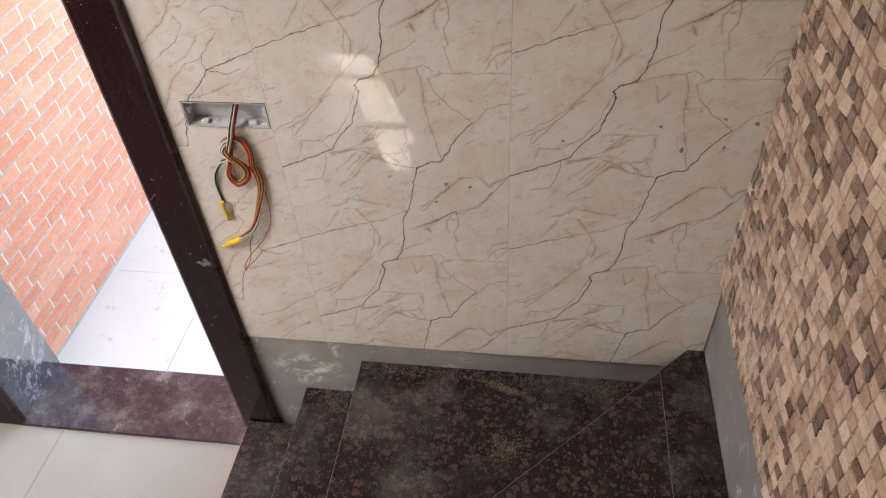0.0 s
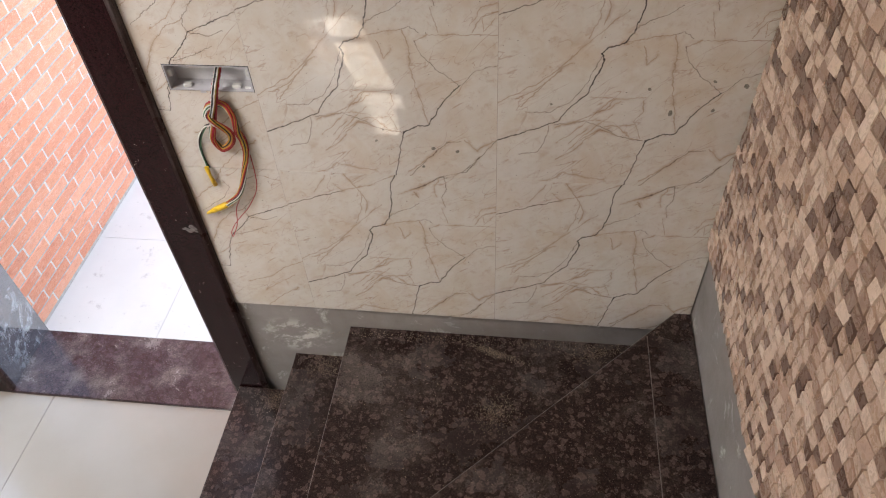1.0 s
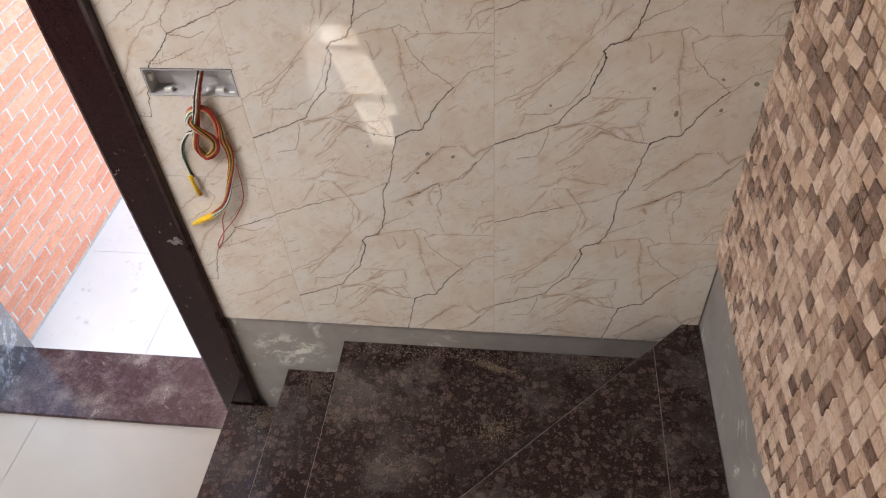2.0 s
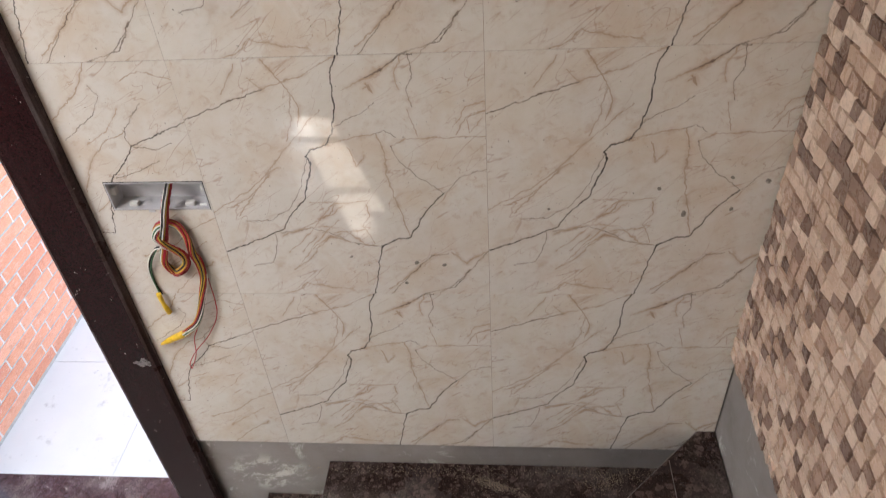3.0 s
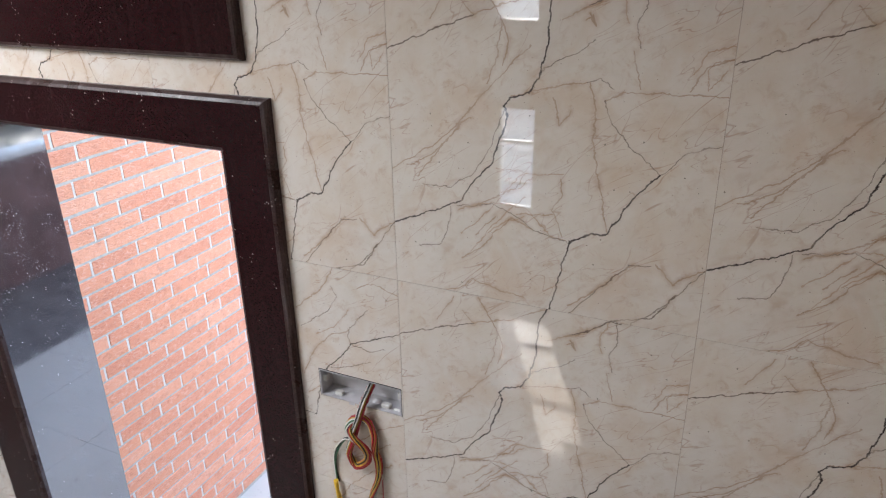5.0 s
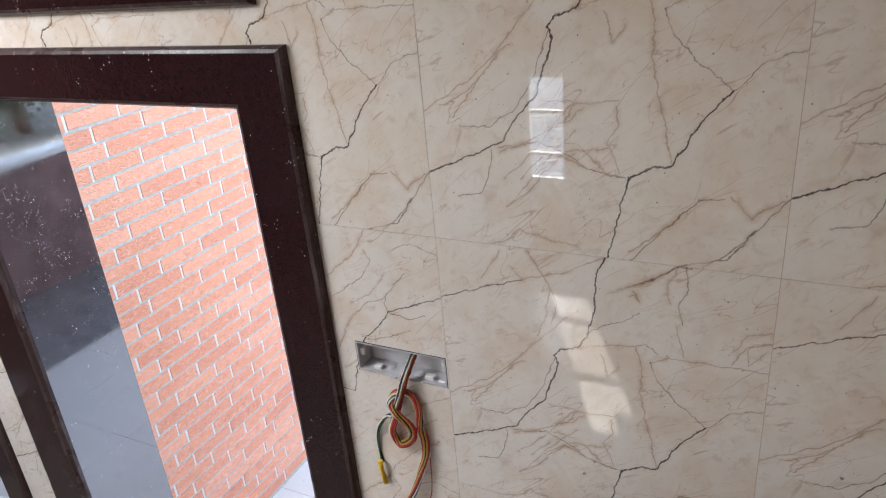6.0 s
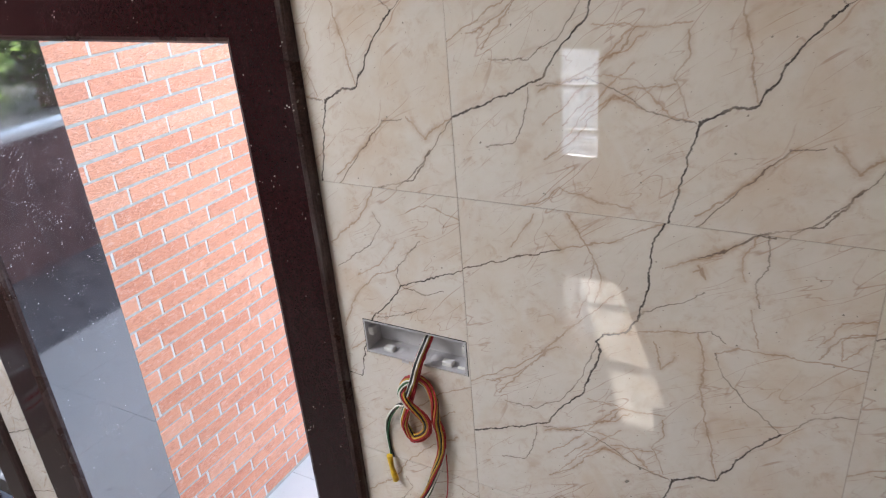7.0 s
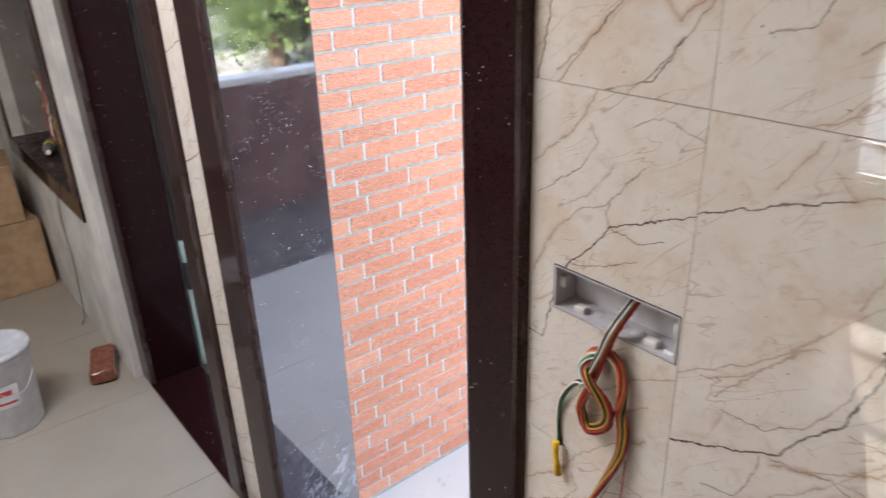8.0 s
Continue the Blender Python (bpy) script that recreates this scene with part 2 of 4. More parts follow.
def granite(name, base, clot, speck, clot_size, rough=(0.12, 0.4), dust=0.25, ior=1.33, streaks=(1.0, 2.6, 1)):
    """Dark granite with rounded paler clots of two sizes, fine flecks and a patchy film of dust."""
    n = Nodes(name)
    spot = n.place()
    warp = n.add("TexNoise")
    n.put(warp.inputs["Vector"], spot)
    warp.inputs["Scale"].default_value, warp.inputs["Detail"].default_value = 60.0, 4.0
    bent = n.vec("ADD", spot, n.vec("MULTIPLY", warp.outputs["Color"], (0.030, 0.030, 0.030)))
    grain = n.noise(spot, 190, 4)
    tone = n.mix(n.span(grain, 0.3, 0.7), tuple(c * 0.5 for c in base), tuple(c * 1.6 for c in base))
    for size, share in ((clot_size, 0.30), (clot_size * 0.55, 0.38)):
        cells = n.add("TexVoronoi")
        n.put(cells.inputs["Vector"], bent)
        cells.inputs["Scale"].default_value = 1 / size
        pick = n.vec("DOT_PRODUCT", cells.outputs["Color"], (0.8, 0.2, 0.0))
        body = n.math("MULTIPLY", n.span(cells.outputs["Distance"], 0.46, 0.36), n.span(pick, share, share + 0.45, 0.0, 1.0))
        core = n.span(cells.outputs["Distance"], 0.0, 0.4, 0.45, 1.0)
        body = n.math("MULTIPLY", n.math("MULTIPLY", body, core), n.span(grain, 0.25, 0.62, 0.3, 1.0))
        tone = n.mix(body, tone, clot)
    flecks = n.span(n.noise(spot, 420, 1), 0.70, 0.76)
    tone = n.mix(n.math("MULTIPLY", flecks, 0.7), tone, speck)
    film = n.math("MULTIPLY", n.span(n.noise(spot, 4.5, 6, 0.65), 0.46, 0.72), dust)
    scuff = n.math("MULTIPLY", n.span(n.noise(n.place(scale=streaks, turn=(0, 0, 35)), 40 if streaks[1] < 4 else 9, 5, 0.7), 0.56, 0.72), dust)
    film = n.math("MAXIMUM", n.math("MULTIPLY", film, n.span(grain, 0.3, 0.6, 0.4, 1.0)), n.math("MULTIPLY", scuff, n.span(n.noise(spot, 6, 3), 0.45, 0.65)))
    tone = n.mix(film, tone, (0.28, 0.235, 0.20))
    gloss = n.math("ADD", n.span(n.noise(spot, 7, 5), 0.35, 0.7, rough[0], rough[1]), n.math("MULTIPLY", film, 0.5))
    n.bump(n.noise(spot, 240, 2), 0.12, 0.001)
    return n.finish(tone, gloss, ior=ior)


def splashed_granite(name, base, amount, film=0.26, gloss=(0.06, 0.22), ior=1.5, dust=0.0, lime=None):
    """Polished dark granite with specks of dried cement and lime, and thin dust streaks."""
    n = Nodes(name)
    spot = n.place()
    grain = n.noise(spot, 260, 3)
    tone = n.mix(n.span(grain, 0.35, 0.68), tuple(c * 0.6 for c in base), tuple(c * 1.5 for c in base))
    fleck = n.span(n.noise(spot, 330, 2), 0.60, 0.74, 0.0, 0.10)
    tone = n.mix(fleck, tone, (0.16, 0.12, 0.11))
    streak = n.span(n.noise(n.place(scale=(18, 18, 2.0)), 2.0, 5, 0.7), 0.5, 0.78, 0.0, film)
    tone = n.mix(streak, tone, (0.20, 0.17, 0.17))
    specks = n.add("TexVoronoi")
    n.put(specks.inputs["Vector"], n.place())
    specks.inputs["Scale"].default_value = 120
    specks.inputs["Randomness"].default_value = 1.0
    dot = n.math("MULTIPLY", n.span(specks.outputs["Distance"], 0.26, 0.14), n.span(n.noise(spot, 34, 3), 0.60, 0.69))
    tone = n.mix(n.math("MULTIPLY", dot, amount), tone, (0.50, 0.46, 0.42))
    if dust:
        grit = n.add("TexVoronoi")
        n.put(grit.inputs["Vector"], n.place(scale=(1, 1, 0.7)))
        grit.inputs["Scale"].default_value = 170
        grit = n.math("MULTIPLY", n.span(grit.outputs["Distance"], 0.30, 0.16), n.span(n.noise(spot, 14, 6, 0.75), 0.50, 0.63, 0.0, dust))
        tone = n.mix(grit, tone, (0.46, 0.44, 0.44))
    if lime:  # a wiped splash of lime wash low on the slab
        near = n.span(n.vec("DISTANCE", n.vec("MULTIPLY", spot, (0, 1.3, 0.8)), (0, lime[0] * 1.3, lime[1] * 0.8)), 0.05, 0.30, 1.0, 0.0)
        wipe = n.span(n.noise(n.place(scale=(1, 1.6, 1), turn=(35, 0, 0)), 13, 8, 0.78, 0.4), 0.46, 0.62)
        tone = n.mix(n.math("MULTIPLY", n.math("MULTIPLY", near, wipe), 0.6), tone, (0.50, 0.52, 0.53))
    n.bump(dot, 0.15, 0.001)
    return n.finish(tone, n.math("ADD", n.span(n.noise(spot, 8, 5), 0.3, 0.75, gloss[0], gloss[1]), n.math("MULTIPLY", dot, 0.4)), ior=ior)


def cement():
    n = Nodes("cement_plaster")
    spot = n.place()
    tone = n.ramp(n.noise(spot, 5, 6, 0.6), (0.3, (0.20, 0.178, 0.165)), (0.7, (0.31, 0.280, 0.262)))
    tone = n.mix(n.span(n.noise(spot, 60, 4), 0.4, 0.7, 0.0, 0.3), tone, (0.26, 0.24, 0.225))
    lime = n.math("MULTIPLY", n.span(n.noise(spot, 7.5, 7, 0.72, 0.6), 0.57, 0.68), 0.7)
    tone = n.mix(lime, tone, (0.66, 0.65, 0.62))
    near = n.span(n.vec("DISTANCE", n.vec("MULTIPLY", spot, (1, 0, 1.5)), (-0.70, 0, 0.77)), 0.06, 0.17, 1.0, 0.0)
    swipe = n.span(n.noise(n.place(scale=(1, 1, 1.6), turn=(0, 30, 0)), 14, 8, 0.78, 0.15), 0.48, 0.60)
    tone = n.mix(n.math("MULTIPLY", n.math("MULTIPLY", near, swipe), 0.8), tone, (0.68, 0.66, 0.63))
    n.bump(n.noise(spot, 90, 5), 0.3, 0.003)
    return n.finish(tone, 0.8)


def floor_tile(name, base, dirt, rough):
    n = Nodes(name)
    spot = n.place("Object")
    tone = n.mix(n.span(n.noise(spot, 4, 5), 0.3, 0.7), tuple(c * 0.94 for c in base), base)
    marks = n.math("MULTIPLY", n.span(n.noise(spot, 9, 6, 0.7), 0.57, 0.70), dirt)
    tone = n.mix(marks, tone, (0.36, 0.33, 0.29))
    dots = n.math("MULTIPLY", n.span(n.noise(spot, 70, 2), 0.72, 0.78), dirt)
    tone = n.mix(dots, tone, (0.2, 0.18, 0.16))
    return n.finish(tone, n.span(n.noise(spot, 6, 4), 0.3, 0.7, rough, rough + 0.12))


def brick_face():
    n = Nodes("brick_face")
    pick = n.random()
    spot = n.vec("ADD", n.place(), n.vec("MULTIPLY", n.add("ObjectInfo").outputs["Location"], (3.1, 3.1, 3.1)))
    tone = n.ramp(pick, (0.0, (0.58, 0.205, 0.110)), (0.5, (0.64, 0.250, 0.135)), (1.0, (0.68, 0.30, 0.180)))
    node = n.add("Mapping")
    n.put(node.inputs["Vector"], spot)
    node.inputs["Scale"].default_value = (1, 30, 80)
    node.inputs["Rotation"].default_value = (radians(18), 0, 0)
    drag = n.noise(node.outputs[0], 1.0, 4, 0.6, 1.5)
    tone = n.mix(n.span(drag, 0.54, 0.66, 0.0, 0.55), tone, (0.68, 0.40, 0.30))
    tone = n.mix(n.span(drag, 0.44, 0.36, 0.0, 0.35), tone, (0.36, 0.11, 0.06))
    tone = n.mix(n.span(n.noise(spot, 30, 4), 0.5, 0.8, 0.0, 0.3), tone, (0.33, 0.10, 0.06))
    n.bump(drag, 0.9, 0.006)
    return n.finish(tone, 0.45)


def stone_face():
    n = Nodes("stone_face")
    pick = n.random()
    isle = n.add("NewGeometry").outputs["Random Per Island"]
    chance = n.math("FRACT", n.math("ADD", n.math("MULTIPLY", pick, 7.13), isle))
    spot = n.place("Object")
    tone = n.ramp(chance, (0.0, (0.73, 0.570, 0.455)), (0.30, (0.64, 0.475, 0.365)), (0.50, (0.54, 0.375, 0.275)),
                  (0.64, (0.43, 0.285, 0.212)), (0.80, (0.24, 0.150, 0.112)), (1.0, (0.15, 0.090, 0.068)))
    grain = n.noise(n.place(scale=(1, 1.2, 0.9), turn=(35, 0, 0)), 48, 7, 0.7, 0.8)
    tone = n.mix(n.span(grain, 0.5, 0.75, 0.0, 0.55), tone, (0.24, 0.155, 0.11))
    tone = n.mix(n.span(grain, 0.48, 0.3, 0.0, 0.45), tone, (0.62, 0.51, 0.42))
    n.bump(grain, 0.15, 0.002)
    return n.finish(tone, n.span(grain, 0.3, 0.7, 0.20, 0.38))


def leaves_tone():
    n = Nodes("leaves")
    tone = n.ramp(n.add("NewGeometry").outputs["Random Per Island"], (0.0, (0.035, 0.07, 0.015)), (1.0, (0.10, 0.15, 0.03)))
    return n.finish(tone, 0.6)


MARBLE = marble_tile("marble_tile", PRINT_A)
MARBLE_CUT = marble_tile("marble_tile_cut", PRINT_B)
TREAD = granite("tread_granite", (0.021, 0.0118, 0.0100), (0.108, 0.071, 0.061), (0.26, 0.21, 0.18), 0.026, (0.12, 0.34), 0.32)
NOSING = plain("worn_granite_edge", (0.13, 0.105, 0.09), 0.5, 0.5, 45, bump=0.2)
SILL = granite("sill_granite", (0.034, 0.018, 0.021), (0.075, 0.046, 0.052), (0.34, 0.31, 0.31), 0.035, (0.06, 0.20), 0.55, 1.6, (1.0, 5.0, 1))
JAMB = splashed_granite("jamb_granite", (0.0165, 0.0046, 0.0054), 0.9, 0.03, (0.04, 0.16), 1.27)
JAMB_EDGE = splashed_granite("jamb_edge", (0.036, 0.019, 0.017), 0.8, 0.50, (0.22, 0.5), 1.33)
REVEAL = splashed_granite("reveal_granite", (0.024, 0.012, 0.013), 0.9, 0.30, (0.015, 0.085), 3.0, 0.8, (0.20, 0.16))
CEMENT = cement()
GROUT = plain("grout", (0.50, 0.46, 0.41), 0.85)
WALL_GROUT = plain("wall_grout", (0.36, 0.31, 0.26), 0.85)
ROOM_TILE = floor_tile("room_floor_tile", (0.37, 0.327, 0.276), 0.2, 0.08)
YARD_TILE = floor_tile("yard_floor_tile", (0.56, 0.53, 0.485), 0.9, 0.3)
BRICK = brick_face()
MORTAR = plain("mortar", (0.40, 0.375, 0.34), 0.9, 0.12, 40, bump=0.3)
# Paler than MORTAR: the light on upright joints is put into the colour.
LIT_POINTING = plain("lit_pointing", (0.58, 0.54, 0.50), 0.9, 0.08, 40, bump=0.3)
STONE = stone_face()
PAINT = plain("wall_paint", (0.70, 0.68, 0.64), 0.7, 0.06, 6, bump=0.1)
OLD_PAINT = plain("grey_white_paint", (0.66, 0.64, 0.60), 0.75, 0.15, 5, bump=0.2)
CEILING_PAINT = plain("ceiling_paint", (0.76, 0.75, 0.73), 0.8, 0.04, 5)
BOX_GREY = plain("grey_plastic", (0.44, 0.43, 0.44), 0.45, 0.1, 25)
LUG_WHITE = plain("pale_plastic", (0.55, 0.54, 0.51), 0.5)
HOLE = plain("black_hole", (0.01, 0.01, 0.01), 0.8)
COMPOUND = plain("compound_wall_plaster", (0.17, 0.105, 0.098), 0.8, 0.3, 4, bump=0.3)
WHITE = plain("white_paint", (0.80, 0.80, 0.78), 0.6, 0.05, 8)
BARK = plain("bark", (0.12, 0.08, 0.05), 0.9, 0.3, 20, bump=0.5)
LEAVES = leaves_tone()
EARTH = plain("earth", (0.30, 0.285, 0.26), 0.95, 0.25, 1.5, bump=0.3)
WIRES = {
    "red": plain("red_wire", (0.36, 0.018, 0.025), 0.4, 0.1),
    "green": plain("green_wire", (0.045, 0.14, 0.06), 0.4, 0.1),
    "yellow": plain("yellow_wire", (0.52, 0.32, 0.04), 0.4, 0.1),
    "black": plain("black_wire", (0.015, 0.015, 0.016), 0.4, 0.1),
    "white": plain("white_wire", (0.70, 0.68, 0.62), 0.4, 0.1),
    "brown": plain("brown_wire", (0.13, 0.05, 0.03), 0.4, 0.1),
}
TAPE = plain("yellow_tape", (0.72, 0.46, 0.02), 0.4, 0.15, 90, bump=0.3)

# ---- builders ----


def add_box(bm, x0, x1, y0, y1, z0, z1, bevel=0.0, segments=1):
    v = [bm.verts.new((x, y, z)) for x in (x0, x1) for y in (y0, y1) for z in (z0, z1)]
    faces = [bm.faces.new([v[i] for i in f]) for f in ((0, 1, 3, 2), (4, 6, 7, 5), (0, 4, 5, 1), (2, 3, 7, 6), (0, 2, 6, 4), (1, 5, 7, 3))]
    if bevel:
        edges = list({e for f in faces for e in f.edges})
        bmesh.ops.bevel(bm, geom=edges, offset=bevel, segments=segments, affect="EDGES", profile=0.5)
    return faces


def add_prism(bm, outline, z0, z1, bevel=0.0):
    low = [bm.verts.new((x, y, z0)) for x, y in outline]
    top = [bm.verts.new((x, y, z1)) for x, y in outline]
    n = len(outline)
    faces = [bm.faces.new(top), bm.faces.new(low[::-1])]
    faces += [bm.faces.new((low[i], low[(i + 1) % n], top[(i + 1) % n], top[i])) for i in range(n)]
    bmesh.ops.recalc_face_normals(bm, faces=faces)
    if bevel:
        bmesh.ops.bevel(bm, geom=list(faces[0].edges), offset=bevel, segments=3, affect="EDGES", profile=0.5)


def add_lathe(bm, profile, centre=(0, 0), steps=40):
    rings = []
    for r, z in profile:
        rings.append([bm.verts.new((centre[0] + r * math.cos(a), centre[1] + r * math.sin(a), z)) for a in (2 * math.pi * i / steps for i in range(steps))])
    for a, b in zip(rings, rings[1:]):
        for i in range(steps):
            face = bm.faces.new((a[i], a[(i + 1) % steps], b[(i + 1) % steps], b[i]))
            face.smooth = True


def curve_points(knots, per=8):
    knots = [Vector(k) for k in knots]
    knots = [2 * knots[0] - knots[1], *knots, 2 * knots[-1] - knots[-2]]
    out = []
    for a, b, c, d in zip(knots, knots[1:], knots[2:], knots[3:]):
        for i in range(per):
            t = i / per
            out.append(0.5 * (2 * b + (c - a) * t + (2 * a - 5 * b + 4 * c - d) * t * t + (3 * b - a - 3 * c + d) * t ** 3))
    return out + [knots[-2]]


def add_tube(bm, points, radius, sides=7):
    """A round tube along points; radius is a number or one number a point."""
    radii = radius if isinstance(radius, list) else [radius] * len(points)
    side, rings = None, []
    for i, p in enumerate(points):
        way = (points[min(i + 1, len(points) - 1)] - points[max(i - 1, 0)]).normalized()
        if side is None:
            side = way.orthogonal().normalized()
        side = (side - way * side.dot(way)).normalized()
        up = way.cross(side)
        rings.append([bm.verts.new(p + radii[i] * (math.cos(a) * side + math.sin(a) * up)) for a in (2 * math.pi * k / sides for k in range(sides))])
    for a, b in zip(rings, rings[1:]):
        for k in range(sides):
            bm.faces.new((a[k], a[(k + 1) % sides], b[(k + 1) % sides], b[k])).smooth = True
    bm.faces.new(rings[0][::-1])
    bm.faces.new(rings[-1])


def mesh_of(name, bm, material):
    data = bpy.data.meshes.new(name)
    bm.to_mesh(data)
    bm.free()
    if material:
        data.materials.append(material)
    return data


def part(name, bm, material, parent, label=""):
    ob = new(name, mesh_of(name, bm, material))
    ob.parent = parent
    return tagged(ob, label)


def thing(name, label, category, place=(0, 0, 0), group="", kind=""):
    ob = new(name)
    ob.empty_display_size = 0.1
    ob.location = place
    return tagged(ob, label, category, group, kind)


def solid(name, boxes, material, label, category="", kind="structure", bevel=0.0):
    bm = bmesh.new()
    for b in boxes:
        add_box(bm, *b, bevel=bevel)
    return tagged(new(name, mesh_of(name, bm, material)), label, category, "", kind)


def cut(rect, holes):
    """What is left of a rectangle (x0, x1, z0, z1), as rectangles, when holes are taken out."""
    left = [rect]
    for hx0, hx1, hz0, hz1 in holes:
        after = []
        for x0, x1, z0, z1 in left:
            if hx0 >= x1 or hx1 <= x0 or hz0 >= z1 or hz1 <= z0:
                after.append((x0, x1, z0, z1))
                continue
            a, b = max(x0, hx0), min(x1, hx1)
            after += [r for r in ((x0, a, z0, z1), (b, x1, z0, z1), (a, b, z0, max(z0, hz0)), (a, b, min(z1, hz1), z1)) if r[1] - r[0] > 1e-4 and r[3] - r[2] > 1e-4]
        left = after
    return left


# ---- the large structure ----
# The tiled wall's face is y = 0, the room floor z = 0, the riser wall's corner x = 0.605.
THICK = 0.29
DOOR = (-2.04, -1.01, 0.0, 2.134)
DOOR_FRAME = (-2.219, -0.878, 0.0, 2.252)
VENT = (-2.06, -1.06, 2.455, 2.86)
VENT_FRAME = (-2.19, -0.93, 2.325, 2.99)
DOOR_B = (-3.47, -2.52, 0.0, 2.134)
DOOR_B_FRAME = (-3.62, -2.403, 0.0, 2.252)
NICHE = (-5.45, -3.95, 0.91, 2.0)
NICHE_FRAME = (-5.55, -3.82, 0.80, 2.1)
BOX = (-0.826, -0.603, 1.541, 1.617)
CEILING_Z = 3.1

LINING = 0.019
lined = [(x0 - LINING, x1 + LINING, z0 - 0.2, z1 + LINING) for x0, x1, z0, z1 in (DOOR, DOOR_B)]
backing = cut((-6.9, 0.64, -0.12, 6.0), [*lined, VENT, NICHE, (BOX[0] + 0.001, BOX[1] - 0.001, BOX[2] + 0.001, BOX[3] - 0.001)])
wall_north = solid("wall_north", [(x0, x1, 0.011, THICK, z0, z1) for x0, x1, z0, z1 in backing], CEMENT,
                   "grey cement-plastered wall behind glossy marble-look tiles", "wall")
tagged(solid("wall_paint_north", [(x0, x1, -0.06, 0.0105, z0, z1) for x0, x1, z0, z1 in cut((-6.9, -3.60, 0.0, CEILING_Z), [NICHE])], OLD_PAINT,
             "grey-white painted wall beside the second doorway", "wall"))
solid("wall_east", [(0.605, 0.64, -4.2, 0.0105, -0.12, 6.0)], CEMENT, "grey cement-plastered side wall of the stairs", "wall")
solid("wall_west", [(-6.9, -6.75, -4.2, -0.061, -0.12, 6.0)],
      PAINT, "plain painted end wall", "wall")
BACK_WINDOW = (-1.95, -1.62, 0.50, 1.36)
BACK_PANE = (-1.95, -1.62, 2.00, 2.60)
solid("wall_south", [(x0, x1, -4.2, -4.05, z0, z1) for x0, x1, z0, z1 in cut((-6.75, 0.605, -0.12, 6.0), [BACK_WINDOW, BACK_PANE])] ,
      PAINT, "plain painted back wall with openings", "wall")
LAMP_HOLE = (-2.85, -1.65, -1.85, -0.65)  # unseen opening added in the ceiling above the fill lamp
solid("ceiling", [(x0, x1, y0, y1, CEILING_Z, CEILING_Z + 0.15) for x0, x1, y0, y1 in cut((-6.75, 0.605, -4.05, 0.0105), [LAMP_HOLE])], CEILING_PAINT, "plain white ceiling slab with an added opening over the fill lamp", "ceiling")
# The dark blue tint puts shade into the paving's colour, for the tile reflection.
paving_look = Nodes("shade_tinted_paving")
paving_look.finish(paving_look.ramp(paving_look.noise(paving_look.place(), 3, 5), (0.3, (0.10, 0.115, 0.14)), (0.7, (0.14, 0.16, 0.19))), 0.9, ior=1.32)
solid("paving", [(-12.0, 8.0, -34.0, -4.2, -0.125, -0.03)], paving_look.material, "paving behind the house, coloured dark blue-grey as if in shade", "pavement")
solid("ground", [(-60, 60, -60, 60, -0.6, -0.13)], EARTH, "bare earth round the house", "ground")


def wall_tiles():
    holes = [DOOR_FRAME, VENT_FRAME, DOOR_B_FRAME, BOX, (-0.88, 2, -1, 0.690)]
    bm = bmesh.new()
    for x0, x1, z0, z1 in cut((-2.402, 0.602, 0.001, CEILING_Z - 0.001), holes):
        add_box(bm, x0, x1, 0.0016, 0.0104, z0, z1)
    part("grout", bm, WALL_GROUT, wall_north, "pale grout in the hairline joints")
    gap, shared = 0.0006, None
    for i in range(-5, 1):
        for k in range(-1, 5):
            x, z = 0.6 * i, 0.69 + 0.6 * k
            cell = (max(x, -2.403) + gap, min(x + 0.6, 0.603) - gap, max(z, 0.0) + gap, min(z + 0.6, CEILING_Z) - gap)
            if cell[1] - cell[0] < 0.01 or cell[3] - cell[2] < 0.01:
                continue
            left = cut(cell, holes)
            if not left:
                continue
            full = len(left) == 1 and abs(left[0][1] - left[0][0] - 0.6 + 2 * gap) < 1e-4 and abs(left[0][3] - left[0][2] - 0.6 + 2 * gap) < 1e-4
            if full and shared:
                data = shared
            else:
                bm = bmesh.new()
                for x0, x1, z0, z1 in left:
                    add_box(bm, x0 - x, x1 - x, 0, 0.010, z0 - z, z1 - z)
                data = mesh_of("tile", bm, MARBLE_CUT if i == -2 and k < 2 else MARBLE)
                if full:
                    shared = data
            ob = new("tile", data)
            ob.parent, ob.location = wall_north, (x, 0, z)
            ob.rotation_euler = (radians(random.uniform(-0.05, 0.05)), 0, radians(random.uniform(-0.05, 0.05))) if full else (0, 0, 0)


# ---- floors ----


def tiled_floor(name, label, x0, x1, y0, y1, z, size, origin, material, thick=0.01):
    base = solid(name, [(x0, x1, y0, y1, z - 0.12, z - 0.004)], GROUT, label, "floor")
    gap, full = 0.0012, None
    i0, i1 = math.floor((x0 - origin[0]) / size[0]), math.ceil((x1 - origin[0]) / size[0])
    k0, k1 = math.floor((y0 - origin[1]) / size[1]), math.ceil((y1 - origin[1]) / size[1])
    for i in range(i0, i1):
        for k in range(k0, k1):
            ax, ay = origin[0] + i * size[0], origin[1] + k * size[1]
            a, b = max(x0, ax) + gap, min(x1, ax + size[0]) - gap
            c, d = max(y0, ay) + gap, min(y1, ay + size[1]) - gap
            if b - a < 0.01 or d - c < 0.01:
                continue
            bm = bmesh.new()
            add_box(bm, a - ax, b - ax, c - ay, d - ay, -0.0039, 0)
            part("floor_tile", bm, material, base).location = (ax, ay, z)
    return base


